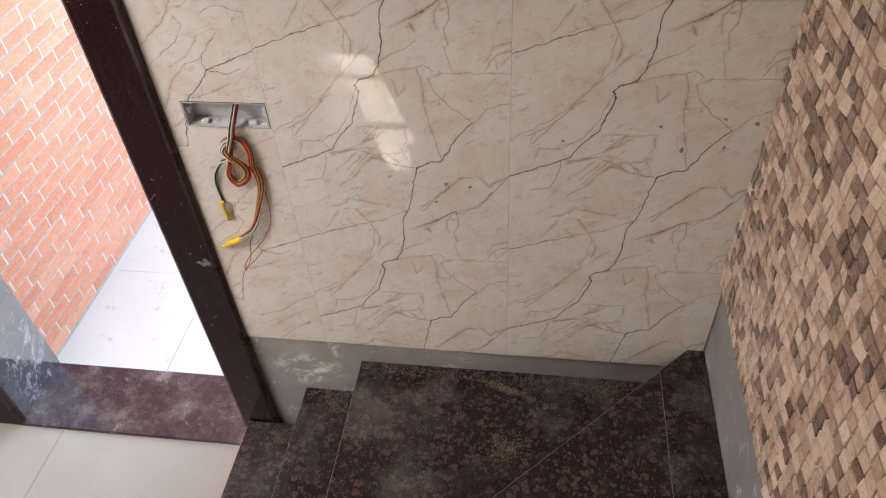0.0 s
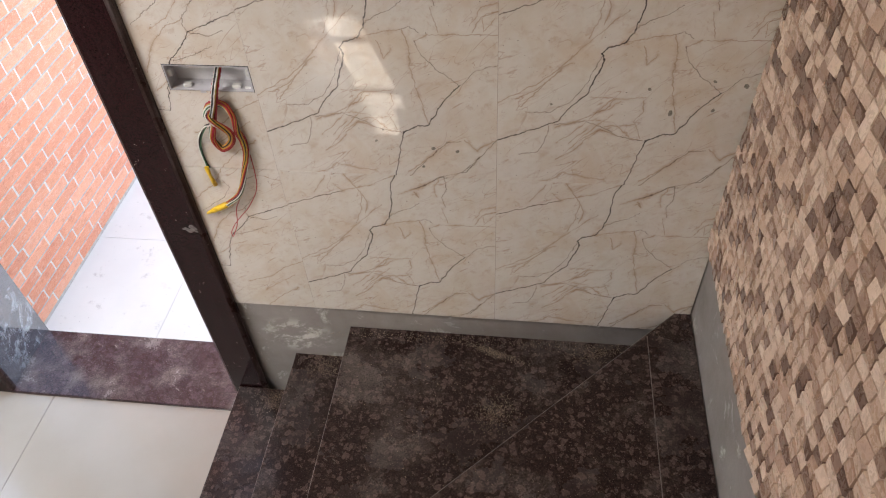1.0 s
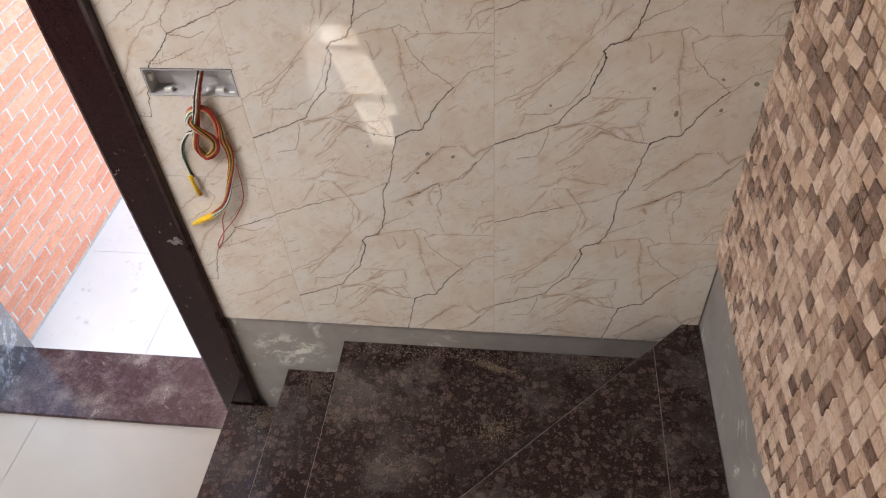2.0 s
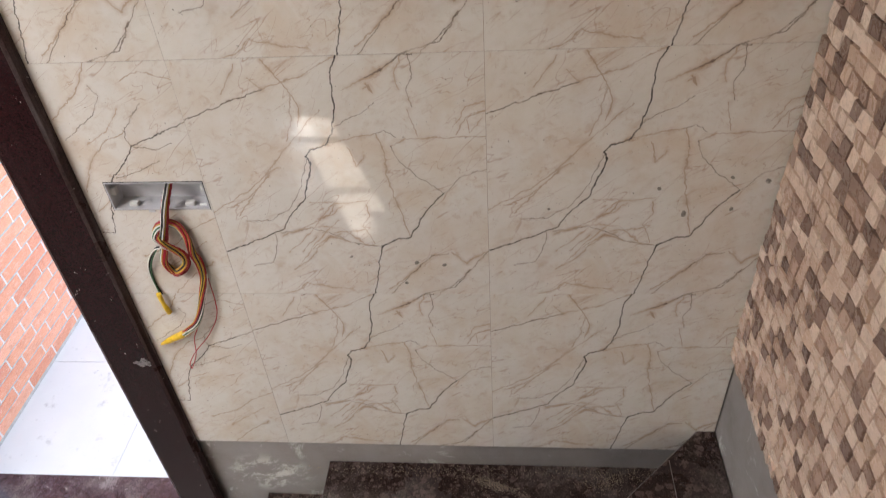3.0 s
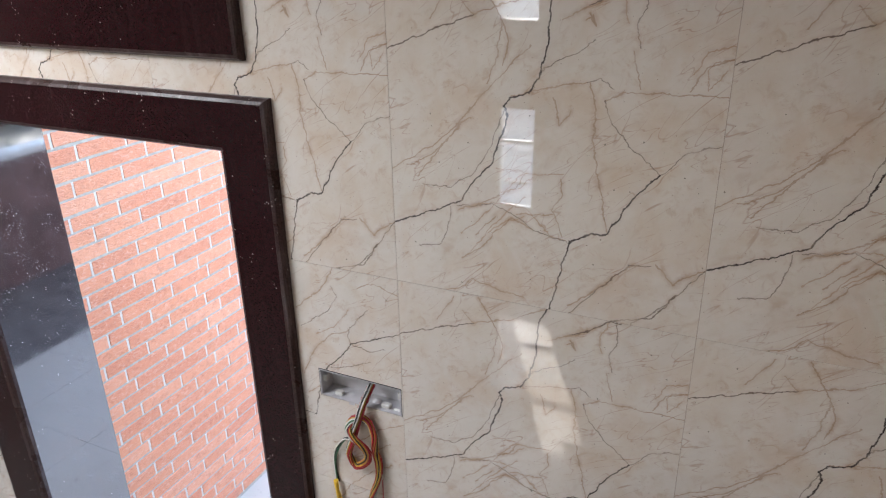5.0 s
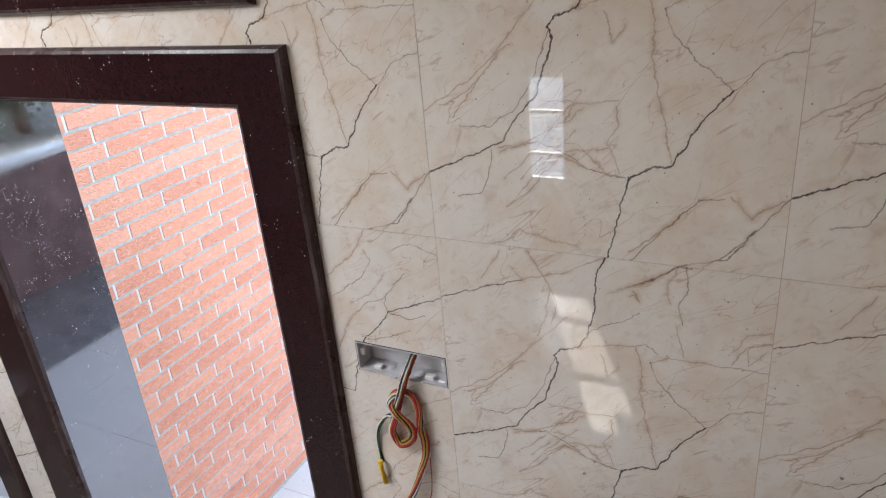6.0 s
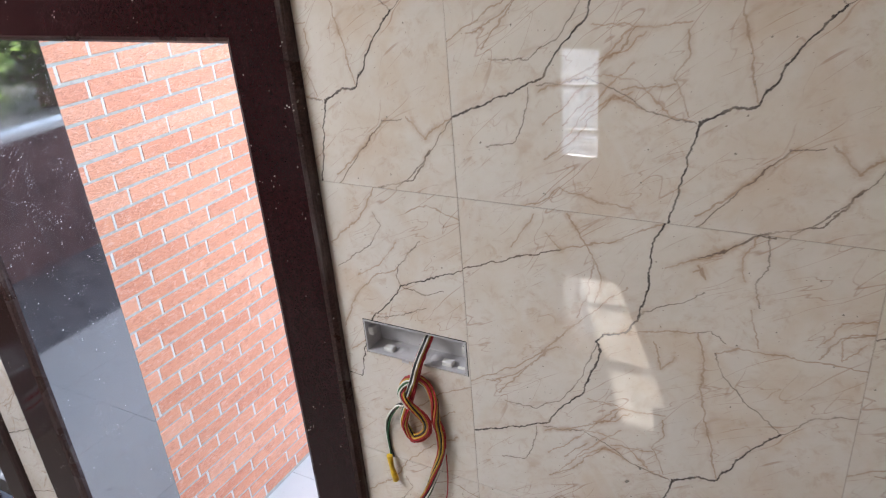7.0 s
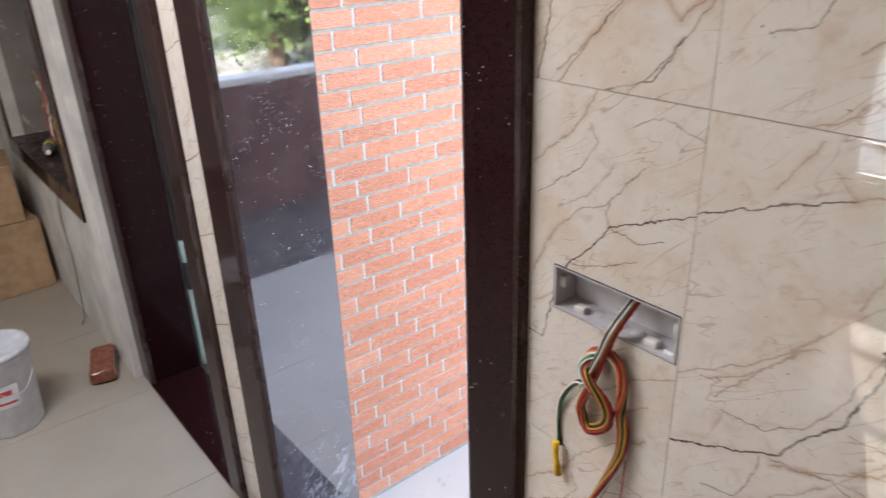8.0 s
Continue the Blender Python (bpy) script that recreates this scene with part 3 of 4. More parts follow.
tiled_floor("floor", "cream glossy tiled room floor", -6.75, 0.605, -4.05, -0.021, 0.0, (0.8, 0.8), (-1.05, -0.021), ROOM_TILE)
tiled_floor("yard_floor", "pale dusty tiled floor outside the doorway", -2.0778, 0.16, THICK + 0.012, 4.5, 0.004, (0.6, 0.6), (-1.53, 0.9), YARD_TILE)
solid("yard_strip", [(0.16, 1.36, THICK + 0.012, 4.5, -0.12, -0.02)], plain("dark_cement", (0.115, 0.11, 0.105), 0.7, 0.3, 6, bump=0.3), "unpaved dark cement strip along the compound wall", "ground")
solid("yard_floor_west", [(-5.5, -2.30, THICK, 3.0, -0.12, -0.01)], CEMENT, "bare cement floor behind the second doorway", "floor")

# ---- door frames ----


def surround_bars(parent, inner, outer, sides, proud=0.022):
    """Mitred granite slabs round an opening, with broad worn bevels along both long edges. sides: name and two corners of each slab."""
    corner = {"bl": (0, 2), "br": (1, 2), "tl": (0, 3), "tr": (1, 3)}
    profile = [(0.0, 0.0), (0.0, proud * 0.45), (0.045, proud * 0.85), (0.10, proud), (0.90, proud), (0.955, proud * 0.85), (1.0, proud * 0.45), (1.0, 0.0)]
    for name, a, b in sides:
        ends = []
        for c in (a, b):
            ix, iz = corner[c]
            ends.append((Vector((inner[ix], 0, inner[iz])), Vector((outer[ix], 0, outer[iz]))))

        def strip(points):
            bm = bmesh.new()
            rows = [[bm.verts.new(i_.lerp(o_, k) + Vector((0, -d, 0))) for k, d in points] for i_, o_ in ends]
            for k in range(len(points) - 1):
                bm.faces.new((rows[0][k], rows[0][k + 1], rows[1][k + 1], rows[1][k]))
            bm.faces.new(rows[0])
            bm.faces.new(rows[1])
            bmesh.ops.recalc_face_normals(bm, faces=bm.faces[:])
            return bm

        bar = part(name, strip([(0.10, -0.002), (0.10, proud), (0.90, proud), (0.90, -0.002)]), JAMB, parent)
        for edge in ([(0.0, -0.002)] + profile[1:4] + [(0.10, -0.002)], [(0.90, -0.002)] + profile[4:7] + [(1.0, -0.002)]):
            part("bevel_edge", strip(edge), JAMB_EDGE, bar, "worn grey bevelled granite edge")


def door_surround(name, label, opening, outer, lining, sill=True, depth=THICK + 0.012):
    ob = tagged(thing(name, label, "door frame"), kind="structure")
    x0, x1, z0, z1 = opening
    o0, o1, p0, p1 = outer
    surround_bars(ob, (x0 + 0.010, x1 - 0.010, 0.0, z1 - 0.006), outer, (("jamb", "bl", "tl"), ("head", "tl", "tr"), ("jamb", "tr", "br")))
    for name_, spec in (("reveal", (x0 - 0.018, x0, -0.001, depth, 0.012, z1)), ("reveal", (x1, x1 + 0.018, -0.001, depth, 0.012, z1)), ("soffit", (x0, x1, -0.001, depth, z1, z1 + 0.018))):
        bm = bmesh.new()
        add_box(bm, *spec, bevel=0.002)
        part(name_, bm, lining, ob, "polished dark granite lining")
    if sill:
        bm = bmesh.new()
        add_box(bm, x0 - 0.01, x1 + 0.01, -0.024, depth, -0.01, 0.012, bevel=0.004)
        part("threshold", bm, SILL if lining is REVEAL else JAMB, ob, "dusty purple-brown granite threshold" if lining is REVEAL else "near-black granite threshold")
    return ob


door_surround("door_1", "dark maroon granite door surround with a dusty threshold", DOOR, DOOR_FRAME, REVEAL)
door_2 = door_surround("door_2", "dark maroon granite surround of the second doorway", DOOR_B, DOOR_B_FRAME, JAMB, depth=0.235)
for z0, z1, tint in ((0.012, 0.45, (0.36, 0.47, 0.46)), (0.455, 0.60, (0.02, 0.02, 0.022)), (0.605, 0.72, (0.36, 0.47, 0.46)), (0.725, 2.13, (0.02, 0.015, 0.015))):
    bm = bmesh.new()
    add_box(bm, DOOR_B[0] - 0.018, DOOR_B[0] + 0.012, 0.250, THICK, z0, z1, bevel=0.003)
    part("frame_post", bm, plain("post_paint", tint, 0.5, 0.15, 10), door_2, "teal and black painted wooden post")
vent = tagged(thing("window_1", "dark granite frame of a ventilator over the doorway", "window"), kind="structure")
surround_bars(vent, VENT, VENT_FRAME, (("jamb", "bl", "tl"), ("head", "tl", "tr"), ("jamb", "tr", "br"), ("window_sill", "br", "bl")))
bm = bmesh.new()
add_box(bm, VENT[0], VENT[1], 0.14, 0.15, VENT[2], VENT[3])
part("pane", bm, plain("dark_pane", (0.05, 0.05, 0.06), 0.1), vent, "dark glass pane")

# ---- stairs ----
STEPS = [("step", 0.200, -0.985), ("step", 0.405, -0.727), ("step", 0.590, -0.497)]
OUT = -1.02  # the flight's free side


def stair_slab(parent, outline, z, thick=0.024):
    bm = bmesh.new()
    add_prism(bm, outline, z - thick, z, bevel=0.006)
    tread = part("tread", bm, TREAD, parent)
    tread.data.materials.append(NOSING)
    for face in tread.data.polygons:
        face.material_index = 1 if 0.2 < face.normal.z < 0.9 else 0
    return tread


def build_stairs():
    ends = [-0.727, -0.497, 0.58]
    for k, (name, z, x) in enumerate(STEPS):
        step = thing("stair_step", ("lowest " if k == 0 else "") + "stair step with a dusty dark granite tread" if k < 2 else "wide winder step with a sandy dark granite tread", "stair step", group="steps of the staircase")
        y = -0.024 if k == 0 else 0.010
        stair_slab(step, [(x, y), (x, OUT), (ends[k] + 0.02, OUT), (ends[k] + 0.02, y)], z)
        bm = bmesh.new()
        add_box(bm, x + 0.018, x + 0.034, OUT + 0.005, y, 0.0 if k == 0 else STEPS[k - 1][1], z - 0.0245)
        part("riser", bm, TREAD, step)
        bm = bmesh.new()
        add_box(bm, x + 0.035, ends[k] + 0.02, OUT + 0.02, y, 0.0, z - 0.0245)
        part("core", bm, CEMENT, step, "grey cement core")
    top = thing("stair_step", "upper winder step with a diagonal granite nosing and a jointed tread", "stair step", group="steps of the staircase")
    z = 0.778
    a, b = Vector((0.550, 0.0)), Vector((-0.497, OUT))
    slope = (b - a).normalized()
    side = Vector((-slope.y, slope.x))
    if side.x < 0:
        side = -side
    joint = 0.464
    cross = a + slope * ((joint - a.x) / slope.x)
    stair_slab(top, [tuple(a), tuple(b), (0.604, OUT), (0.604, 0.010), (0.550, 0.010)], z)
    line = bmesh.new()
    add_box(line, joint - 0.0012, joint + 0.0012, OUT + 0.01, cross.y - 0.01, z - 0.001, z + 0.0004)
    part("joint", line, NOSING, top, "pale cement joint")
    bm = bmesh.new()
    p, q = a + side * 0.02, b + side * 0.02
    add_prism(bm, [tuple(p), tuple(q), (0.603, OUT + 0.001), (0.603, 0.009)], 0.591, z - 0.0245)
    part("riser", bm, TREAD, top)


build_stairs()

# ---- yard ----
solid("compound_wall", [(1.36, 1.50, THICK, 9.0, -0.12, 1.005)], COMPOUND, "low dark plastered compound wall", "wall")
solid("coping", [(1.34, 1.52, THICK, 9.02, 1.005, 1.063)], WHITE, "white painted coping on the compound wall", "trim", bevel=0.008)
brick_wall = solid("brick_wall", [(-2.29, -2.078, THICK + 0.001, 3.6, -0.12, 3.3)], MORTAR, "red brick-clad wall with pale mortar joints outside the doorway", "wall")


# ---- the switch box and its wires ----
switch_box = thing("switch_box", "empty grey plastic switch box sunk into the tiled wall", "electrical box", (-0.7145, 0.0, 1.579))


def build_box():
    w, h, d, t = 0.1095, 0.0358, 0.050, 0.0025
    bm = bmesh.new()
    add_box(bm, -w, w, d - t, d, -h, h)
    # Paler than BOX_GREY: the plate's reflected light is put into its colour.
    part("back", bm, plain("sheen_box_back", (0.60, 0.59, 0.60), 0.5, 0.08, 25), switch_box, "grey back plate, coloured paler for its sheen")
    for x0, x1, z0, z1 in ((-w, w, -h, -h + t), (-w, w, h - t, h), (-w, -w + t, -h + t, h - t), (w - t, w, -h + t, h - t)):
        bm = bmesh.new()
        add_box(bm, x0, x1, -0.0006, d - t, z0, z1)
        part("side", bm, BOX_GREY, switch_box)
    for x, z, sx, sz in ((-0.102, 0.006, 0.006, 0.009), (-0.066, -0.029, 0.010, 0.005), (0.062, -0.029, 0.011, 0.005), (0.102, 0.010, 0.006, 0.008)):
        bm = bmesh.new()
        add_box(bm, x - sx, x + sx, 0.008, 0.022, z - sz, z + sz, bevel=0.0015)
        part("screw_lug", bm, LUG_WHITE, switch_box, "pale plastic screw lug")
    for x in (-0.045, 0.0, 0.030):
        bm = bmesh.new()
        add_lathe(bm, [(0.0001, 0.0007), (0.0105, 0.0007), (0.0110, 0.0002), (0.0118, 0.0002), (0.0122, 0.0007), (0.0130, 0.0007), (0.0130, 0.0)], steps=24)
        knock = part("knockout", bm, BOX_GREY, switch_box)
        knock.location = (x, 0.028, -h + t)
    for x, z in ((-0.068, 0.020), (0.022, 0.026)):
        bm = bmesh.new()
        add_box(bm, x - 0.003, x + 0.003, d - t - 0.001, d - t + 0.0005, z - 0.006, z + 0.006, bevel=0.0004)
        part("slot", bm, HOLE, switch_box, "black slot")
    bm = bmesh.new()
    add_box(bm, 0.084, 0.098, 0.010, 0.013, -0.0335, -0.029)
    part("clip", bm, WHITE, switch_box, "white plastic clip")
    bm = bmesh.new()
    add_prism(bm, [(-0.030, -0.003), (-0.016, -0.003), (-0.016, 0.004), (-0.030, 0.004)], -0.041, -0.0367)
    part("tab", bm, BOX_GREY, switch_box)
    for x0, x1, z0, z1 in ((-w - 0.0013, -w - 0.0004, -h - 0.002, h + 0.002), (w + 0.0004, w + 0.0018, -h - 0.002, h + 0.002), (-w, w, h + 0.0004, h + 0.0012)):
        bm = bmesh.new()
        add_box(bm, x0, x1, -0.0003, 0.004, z0, z1)
        part("cut_gap", bm, HOLE, switch_box, "dark ragged cut round the box")


build_box()

wire_bundle = thing("wire_bundle", "knotted bundle of coloured electric wires hanging from the switch box", "wires", (-0.69, 0.03, 1.60))


def wire(colour, knots, offset, radius=0.00175):
    """One wire along knots (x, depth before the wall, z); offset sets it beside its neighbours."""
    base = Vector(wire_bundle.location)
    rnd = random.Random(colour + str(offset))
    pts = curve_points([(x, -y, z) for x, y, z in knots], 10)
    moved = []
    for i, p in enumerate(pts):
        way = (pts[min(i + 1, len(pts) - 1)] - pts[max(i - 1, 0)]).normalized()
        across = way.cross(Vector((0, 1, 0)))
        across = across.normalized() if across.length > 0.05 else Vector((1, 0, 0))
        swing = 1 + 0.10 * math.sin(i * 0.23 + rnd.random() * 6)
        turn = 2 * math.pi * 1.5 * max(0, i - 30) / 160  # the strands wind round one another
        u, v = offset[0] * swing, (offset[1] - 0.002) * 1.2
        q = p + across * (u * math.cos(turn) - v * math.sin(turn)) + Vector((0, -0.002 - u * math.sin(turn) * 0.8 - v * math.cos(turn), 0))
        q.y = min(q.y, 0.045 if q.z > 1.545 else -radius - 0.0006)
        moved.append(q - base)
    bm = bmesh.new()
    add_tube(bm, moved, radius, 7)
    part("wire", bm, WIRES[colour], wire_bundle, colour + " insulated wire")


DOWN = [(-0.694, -0.045, 1.604), (-0.694, -0.012, 1.585), (-0.698, 0.012, 1.560), (-0.7115, 0.016, 1.5165), (-0.733, 0.014, 1.455)]
# the strands go down, round the foot of the knot, up over themselves to the left, behind, and out at the right
KNOT = DOWN + [(-0.7485, 0.012, 1.407), (-0.745, 0.010, 1.383), (-0.7285, 0.010, 1.368), (-0.7005, 0.012, 1.392), (-0.691, 0.018, 1.422), (-0.701, 0.024, 1.446),
               (-0.722, 0.030, 1.469), (-0.7385, 0.024, 1.486), (-0.732, 0.012, 1.504), (-0.713, 0.006, 1.511), (-0.689, 0.008, 1.506), (-0.675, 0.012, 1.479),
               (-0.6745, 0.012, 1.450)]
LONG = KNOT + [(-0.676, 0.008, 1.423), (-0.668, 0.009, 1.389), (-0.670, 0.010, 1.348), (-0.690, 0.012, 1.291), (-0.710, 0.014, 1.237), (-0.731, 0.014, 1.200), (-0.770, 0.014, 1.165)]
SHORT = DOWN + [(-0.754, 0.010, 1.435), (-0.780, 0.008, 1.396), (-0.7945, 0.008, 1.354), (-0.7985, 0.008, 1.311), (-0.7975, 0.010, 1.292)]
THIN = KNOT + [(-0.668, 0.006, 1.430), (-0.657, 0.006, 1.405), (-0.6585, 0.006, 1.352), (-0.662, 0.006, 1.274), (-0.675, 0.006, 1.216), (-0.715, 0.007, 1.150), (-0.760, 0.008, 1.100), (-0.786, 0.008, 1.066),
               (-0.799, 0.007, 1.040), (-0.793, 0.007, 1.025), (-0.780, 0.008, 1.050), (-0.764, 0.009, 1.090), (-0.752, 0.012, 1.150), (-0.735, 0.014, 1.185)]
for colour, offset in (("red", (-0.0078, 0.001)), ("white", (-0.0056, 0.006)), ("red", (0.0052, -0.003)), ("green", (-0.0026, 0.007)), ("yellow", (0.0038, 0.006)), ("white", (0.0012, 0.007)), ("red", (0.0080, 0.002)),
                       ("red", (0.0062, 0.004)), ("yellow", (-0.0064, -0.002)), ("black", (-0.0042, 0.003)), ("black", (-0.0034, -0.003)), ("yellow", (0.0050, -0.001)), ("yellow", (0.0010, -0.003)), ("red", (0.0018, 0.004)), ("red", (-0.0010, 0.001))):
    wire(colour, LONG, offset)
for colour, offset in (("white", (0.0026, 0.011)), ("black", (0.0, 0.010)), ("black", (-0.0030, 0.009)), ("green", (-0.0006, 0.006))):
    wire(colour, SHORT, offset)
wire("red", THIN, (0.002, 0.0), 0.0013)


def tape(points, radii):
    bm = bmesh.new()
    base = Vector(wire_bundle.location)
    add_tube(bm, [Vector((x, -y, z)) - base for x, y, z in points], radii, 10)
    part("tape", bm, TAPE, wire_bundle, "yellow insulating tape wrap")


tape([(-0.7975, 0.012, 1.300), (-0.7965, 0.012, 1.284), (-0.796, 0.011, 1.266), (-0.794, 0.010, 1.252), (-0.7915, 0.009, 1.233)], [0.0062, 0.0058, 0.0048, 0.0062, 0.0068])
tape([(-0.762, 0.014, 1.170), (-0.785, 0.013, 1.157), (-0.805, 0.012, 1.146), (-0.825, 0.011, 1.134), (-0.848, 0.010, 1.120)], [0.0088, 0.0098, 0.0090, 0.0078, 0.0032])

# ---- small marks on the wall and steps ----


def splashes():
    """Dried dabs of cement and glue on the tiles."""
    bm = bmesh.new()
    dabs = [(-0.311, 1.406, 5), (-0.290, 1.442, 4), (-0.163, 1.387, 7), (-0.192, 1.325, 5), (-0.101, 1.380, 6), (0.407, 1.519, 9), (0.501, 1.531, 6), (0.560, 1.599, 7),
            (0.128, 1.535, 4), (0.489, 1.609, 5), (0.349, 1.584, 5)]
    dabs += [(random.uniform(-0.85, 0.56), random.uniform(0.72, 2.3), random.uniform(0.8, 1.9)) for _ in range(240)]
    for x, z, size in dabs:
        r, n = size / 1000, 9
        turn, flat = random.uniform(0, 3), random.uniform(0.6, 1.0)
        ring = []
        for i in range(n):
            a = 2 * math.pi * i / n
            k = r * random.uniform(0.75, 1.1)
            u, v = k * math.cos(a), k * flat * math.sin(a)
            ring.append(bm.verts.new((x + u * math.cos(turn) - v * math.sin(turn), -0.0002, z + u * math.sin(turn) + v * math.cos(turn))))
        top = bm.verts.new((x, -0.0002 - min(0.0018, r * 0.35), z))
        for i in range(n):
            bm.faces.new((ring[i], ring[(i + 1) % n], top))
    bmesh.ops.recalc_face_normals(bm, faces=bm.faces[:])
    tagged(new("cement_splashes", mesh_of("cement_splashes", bm, plain("dried_cement", (0.20, 0.18, 0.15), 0.85, 0.3, 200))),
           "small dried cement dabs on the marble-look tiles", "splashes", kind="stuff")


def sand():
    """Loose sand left on the treads."""
    verts, faces = [], []

    def heap(n, x, y, z, sx, sy, turn=0.0):
        for _ in range(n):
            u, v = random.gauss(0, sx), random.gauss(0, sy)
            px, py = x + u * math.cos(turn) - v * math.sin(turn), min(y + u * math.sin(turn) + v * math.cos(turn), 0.006)
            r = random.uniform(0.0005, 0.0016)
            b, a = len(verts), random.uniform(0, 6)
            verts.extend([(px + r * math.cos(a + k * 2.094), py + r * math.sin(a + k * 2.094), z) for k in range(3)] + [(px, py, z + r * 1.2)])
            faces.extend([(b, b + 1, b + 3), (b + 1, b + 2, b + 3), (b + 2, b, b + 3)])

    heap(900, 0.02, -0.28, 0.590, 0.035, 0.028, 0.8)
    heap(700, 0.0, -0.06, 0.590, 0.055, 0.008, -0.3)
    heap(900, -0.1, -0.02, 0.590, 0.26, 0.013)
    heap(700, 0.33, -0.04, 0.590, 0.05, 0.018, 0.3)
    heap(900, -0.60, -0.04, 0.405, 0.04, 0.03)
    heap(900, -0.82, -0.07, 0.200, 0.04, 0.03)
    heap(700, -0.1, -0.35, 0.590, 0.25, 0.2)
    heap(300, 0.1, -0.55, 0.778, 0.2, 0.2)
    data = bpy.data.meshes.new("sand")
    data.from_pydata(verts, [], faces)
    data.materials.append(plain("sand", (0.36, 0.28, 0.19), 0.9, 0.4, 300))
    tagged(new("sand", data), "loose pale sand scattered on the granite treads", "sand", kind="stuff")


splashes()
sand()


def smear_of_lime():
    bm = bmesh.new()
    for _ in range(26):
        x, z, r = random.gauss(-0.915, 0.010), random.gauss(1.060, 0.008), random.uniform(0.002, 0.006)
        ring = [bm.verts.new((x + r * 1.6 * math.cos(a) * random.uniform(0.7, 1.2), -0.0225, z + r * math.sin(a) * random.uniform(0.7, 1.2))) for a in (0.785 * i for i in range(8))]
        top = bm.verts.new((x, -0.0225 - r * 0.4, z))
        for i in range(8):
            bm.faces.new((ring[i], ring[(i + 1) % 8], top))
    bmesh.ops.recalc_face_normals(bm, faces=bm.faces[:])
    tagged(new("cement_smear", mesh_of("cement_smear", bm, plain("pale_cement", (0.17, 0.15, 0.145), 0.8, 0.4, 120))), "pale cement smear stuck on the granite door jamb", "smear", kind="stuff")


smear_of_lime()

# ---- the far room ----


def build_bucket():
    x, y = -3.62, -0.62
    ob = thing("paint_bucket", "white plastic paint bucket standing on the floor", "bucket", (x, y, 0))
    white = plain("bucket_plastic", (0.74, 0.75, 0.76), 0.35, 0.08, 20)
    bm = bmesh.new()
    add_lathe(bm, [(0.0, 0.0), (0.126, 0.0), (0.130, 0.006), (0.150, 0.372), (0.156, 0.374), (0.156, 0.390), (0.152, 0.407), (0.147, 0.407), (0.144, 0.37), (0.126, 0.012), (0.0, 0.012)])
    body = part("body", bm, white, ob)
    bm = bmesh.new()
    add_lathe(bm, [(0.0, 0.409), (0.132, 0.409), (0.139, 0.418), (0.157, 0.418), (0.160, 0.408), (0.160, 0.390), (0.157, 0.390)])
    part("lid", bm, plain("lid_plastic", (0.60, 0.62, 0.64), 0.35, 0.15, 18), ob, "dusty white plastic lid")
    bm = bmesh.new()
    arc = [(0.160 * math.cos(a), 0.160 * math.sin(a) - 0.012, 0.36 - 0.14 * math.sin(a + 1.2) ** 2) for a in (-1.2 + 0.24 * i for i in range(11))]
    add_tube(bm, curve_points(arc, 4), 0.0022, 6)
    part("handle", bm, plain("wire_handle", (0.65, 0.66, 0.66), 0.3, 0.1, metal=0.6), ob, "thin bent bail handle")
    for z0, z1, a0, a1, colour in ((0.16, 0.275, -0.9, 0.35, (0.70, 0.70, 0.70)), (0.225, 0.25, -0.6, 0.15, (0.55, 0.08, 0.07)), (0.180, 0.192, -0.6, 0.25, (0.55, 0.08, 0.07))):
        bm = bmesh.new()
        steps = 12
        for i in range(steps):
            p = [a0 + (a1 - a0) * (i + k) / steps for k in (0, 1)]
            lift = 0.0006 if z1 - z0 > 0.05 else 0.0014
            ring = [bm.verts.new(((0.130 + 0.056 * z + lift) * math.cos(a), (0.130 + 0.056 * z + lift) * math.sin(a), z)) for a, z in ((p[0], z0), (p[1], z0), (p[1], z1), (p[0], z1))]
            bm.faces.new(ring)
        part("label", bm, plain("bucket_label", colour, 0.5, 0.05), body, "faded printed label")


build_bucket()


def build_stone():
    ob = thing("brick_piece", "reddish brown broken clay block lying on the floor", "brick", (-3.78, -0.16, 0))
    bm = bmesh.new()
    add_box(bm, -0.135, 0.135, -0.060, 0.060, 0.0, 0.085, bevel=0.022, segments=3)
    for v in bm.verts:
        v.co += Vector([random.uniform(-0.006, 0.006) for _ in range(2)] + [random.uniform(-0.004, 0.004) if v.co.z > 0.03 else 0])
        v.co.z = max(v.co.z, 0)
    part("block", bm, plain("clay", (0.22, 0.075, 0.045), 0.18, 0.3, 40, bump=0.2), ob)
    ob.rotation_euler = (0, 0, radians(-18))


build_stone()


def carton(place, size, turn, label):
    ob = thing("cardboard_box", label, "box", place, group="cartons by the wall")
    sx, sy, sz = size
    brown = plain("cardboard", (0.42, 0.28, 0.16), 0.8, 0.15, 14, bump=0.2)
    bm = bmesh.new()
    add_box(bm, -sx, sx, -sy, sy, 0, sz, bevel=0.004)
    body = part("body", bm, brown, ob)
    for s in (-1, 1):
        bm = bmesh.new()
        add_box(bm, -sx + 0.003, sx - 0.003, min(s * 0.003, s * (sy - 0.003)), max(s * 0.003, s * (sy - 0.003)), sz + 0.0005, sz + 0.005)
        part("flap", bm, brown, body)
    bm = bmesh.new()
    add_box(bm, -sx - 0.0005, sx + 0.0005, -0.024, 0.024, sz + 0.0052, sz + 0.0060)
    part("tape_strip", bm, plain("parcel_tape", (0.46, 0.33, 0.18), 0.25, 0.1), body, "brown parcel tape")
    ob.rotation_euler = (0, 0, radians(turn))


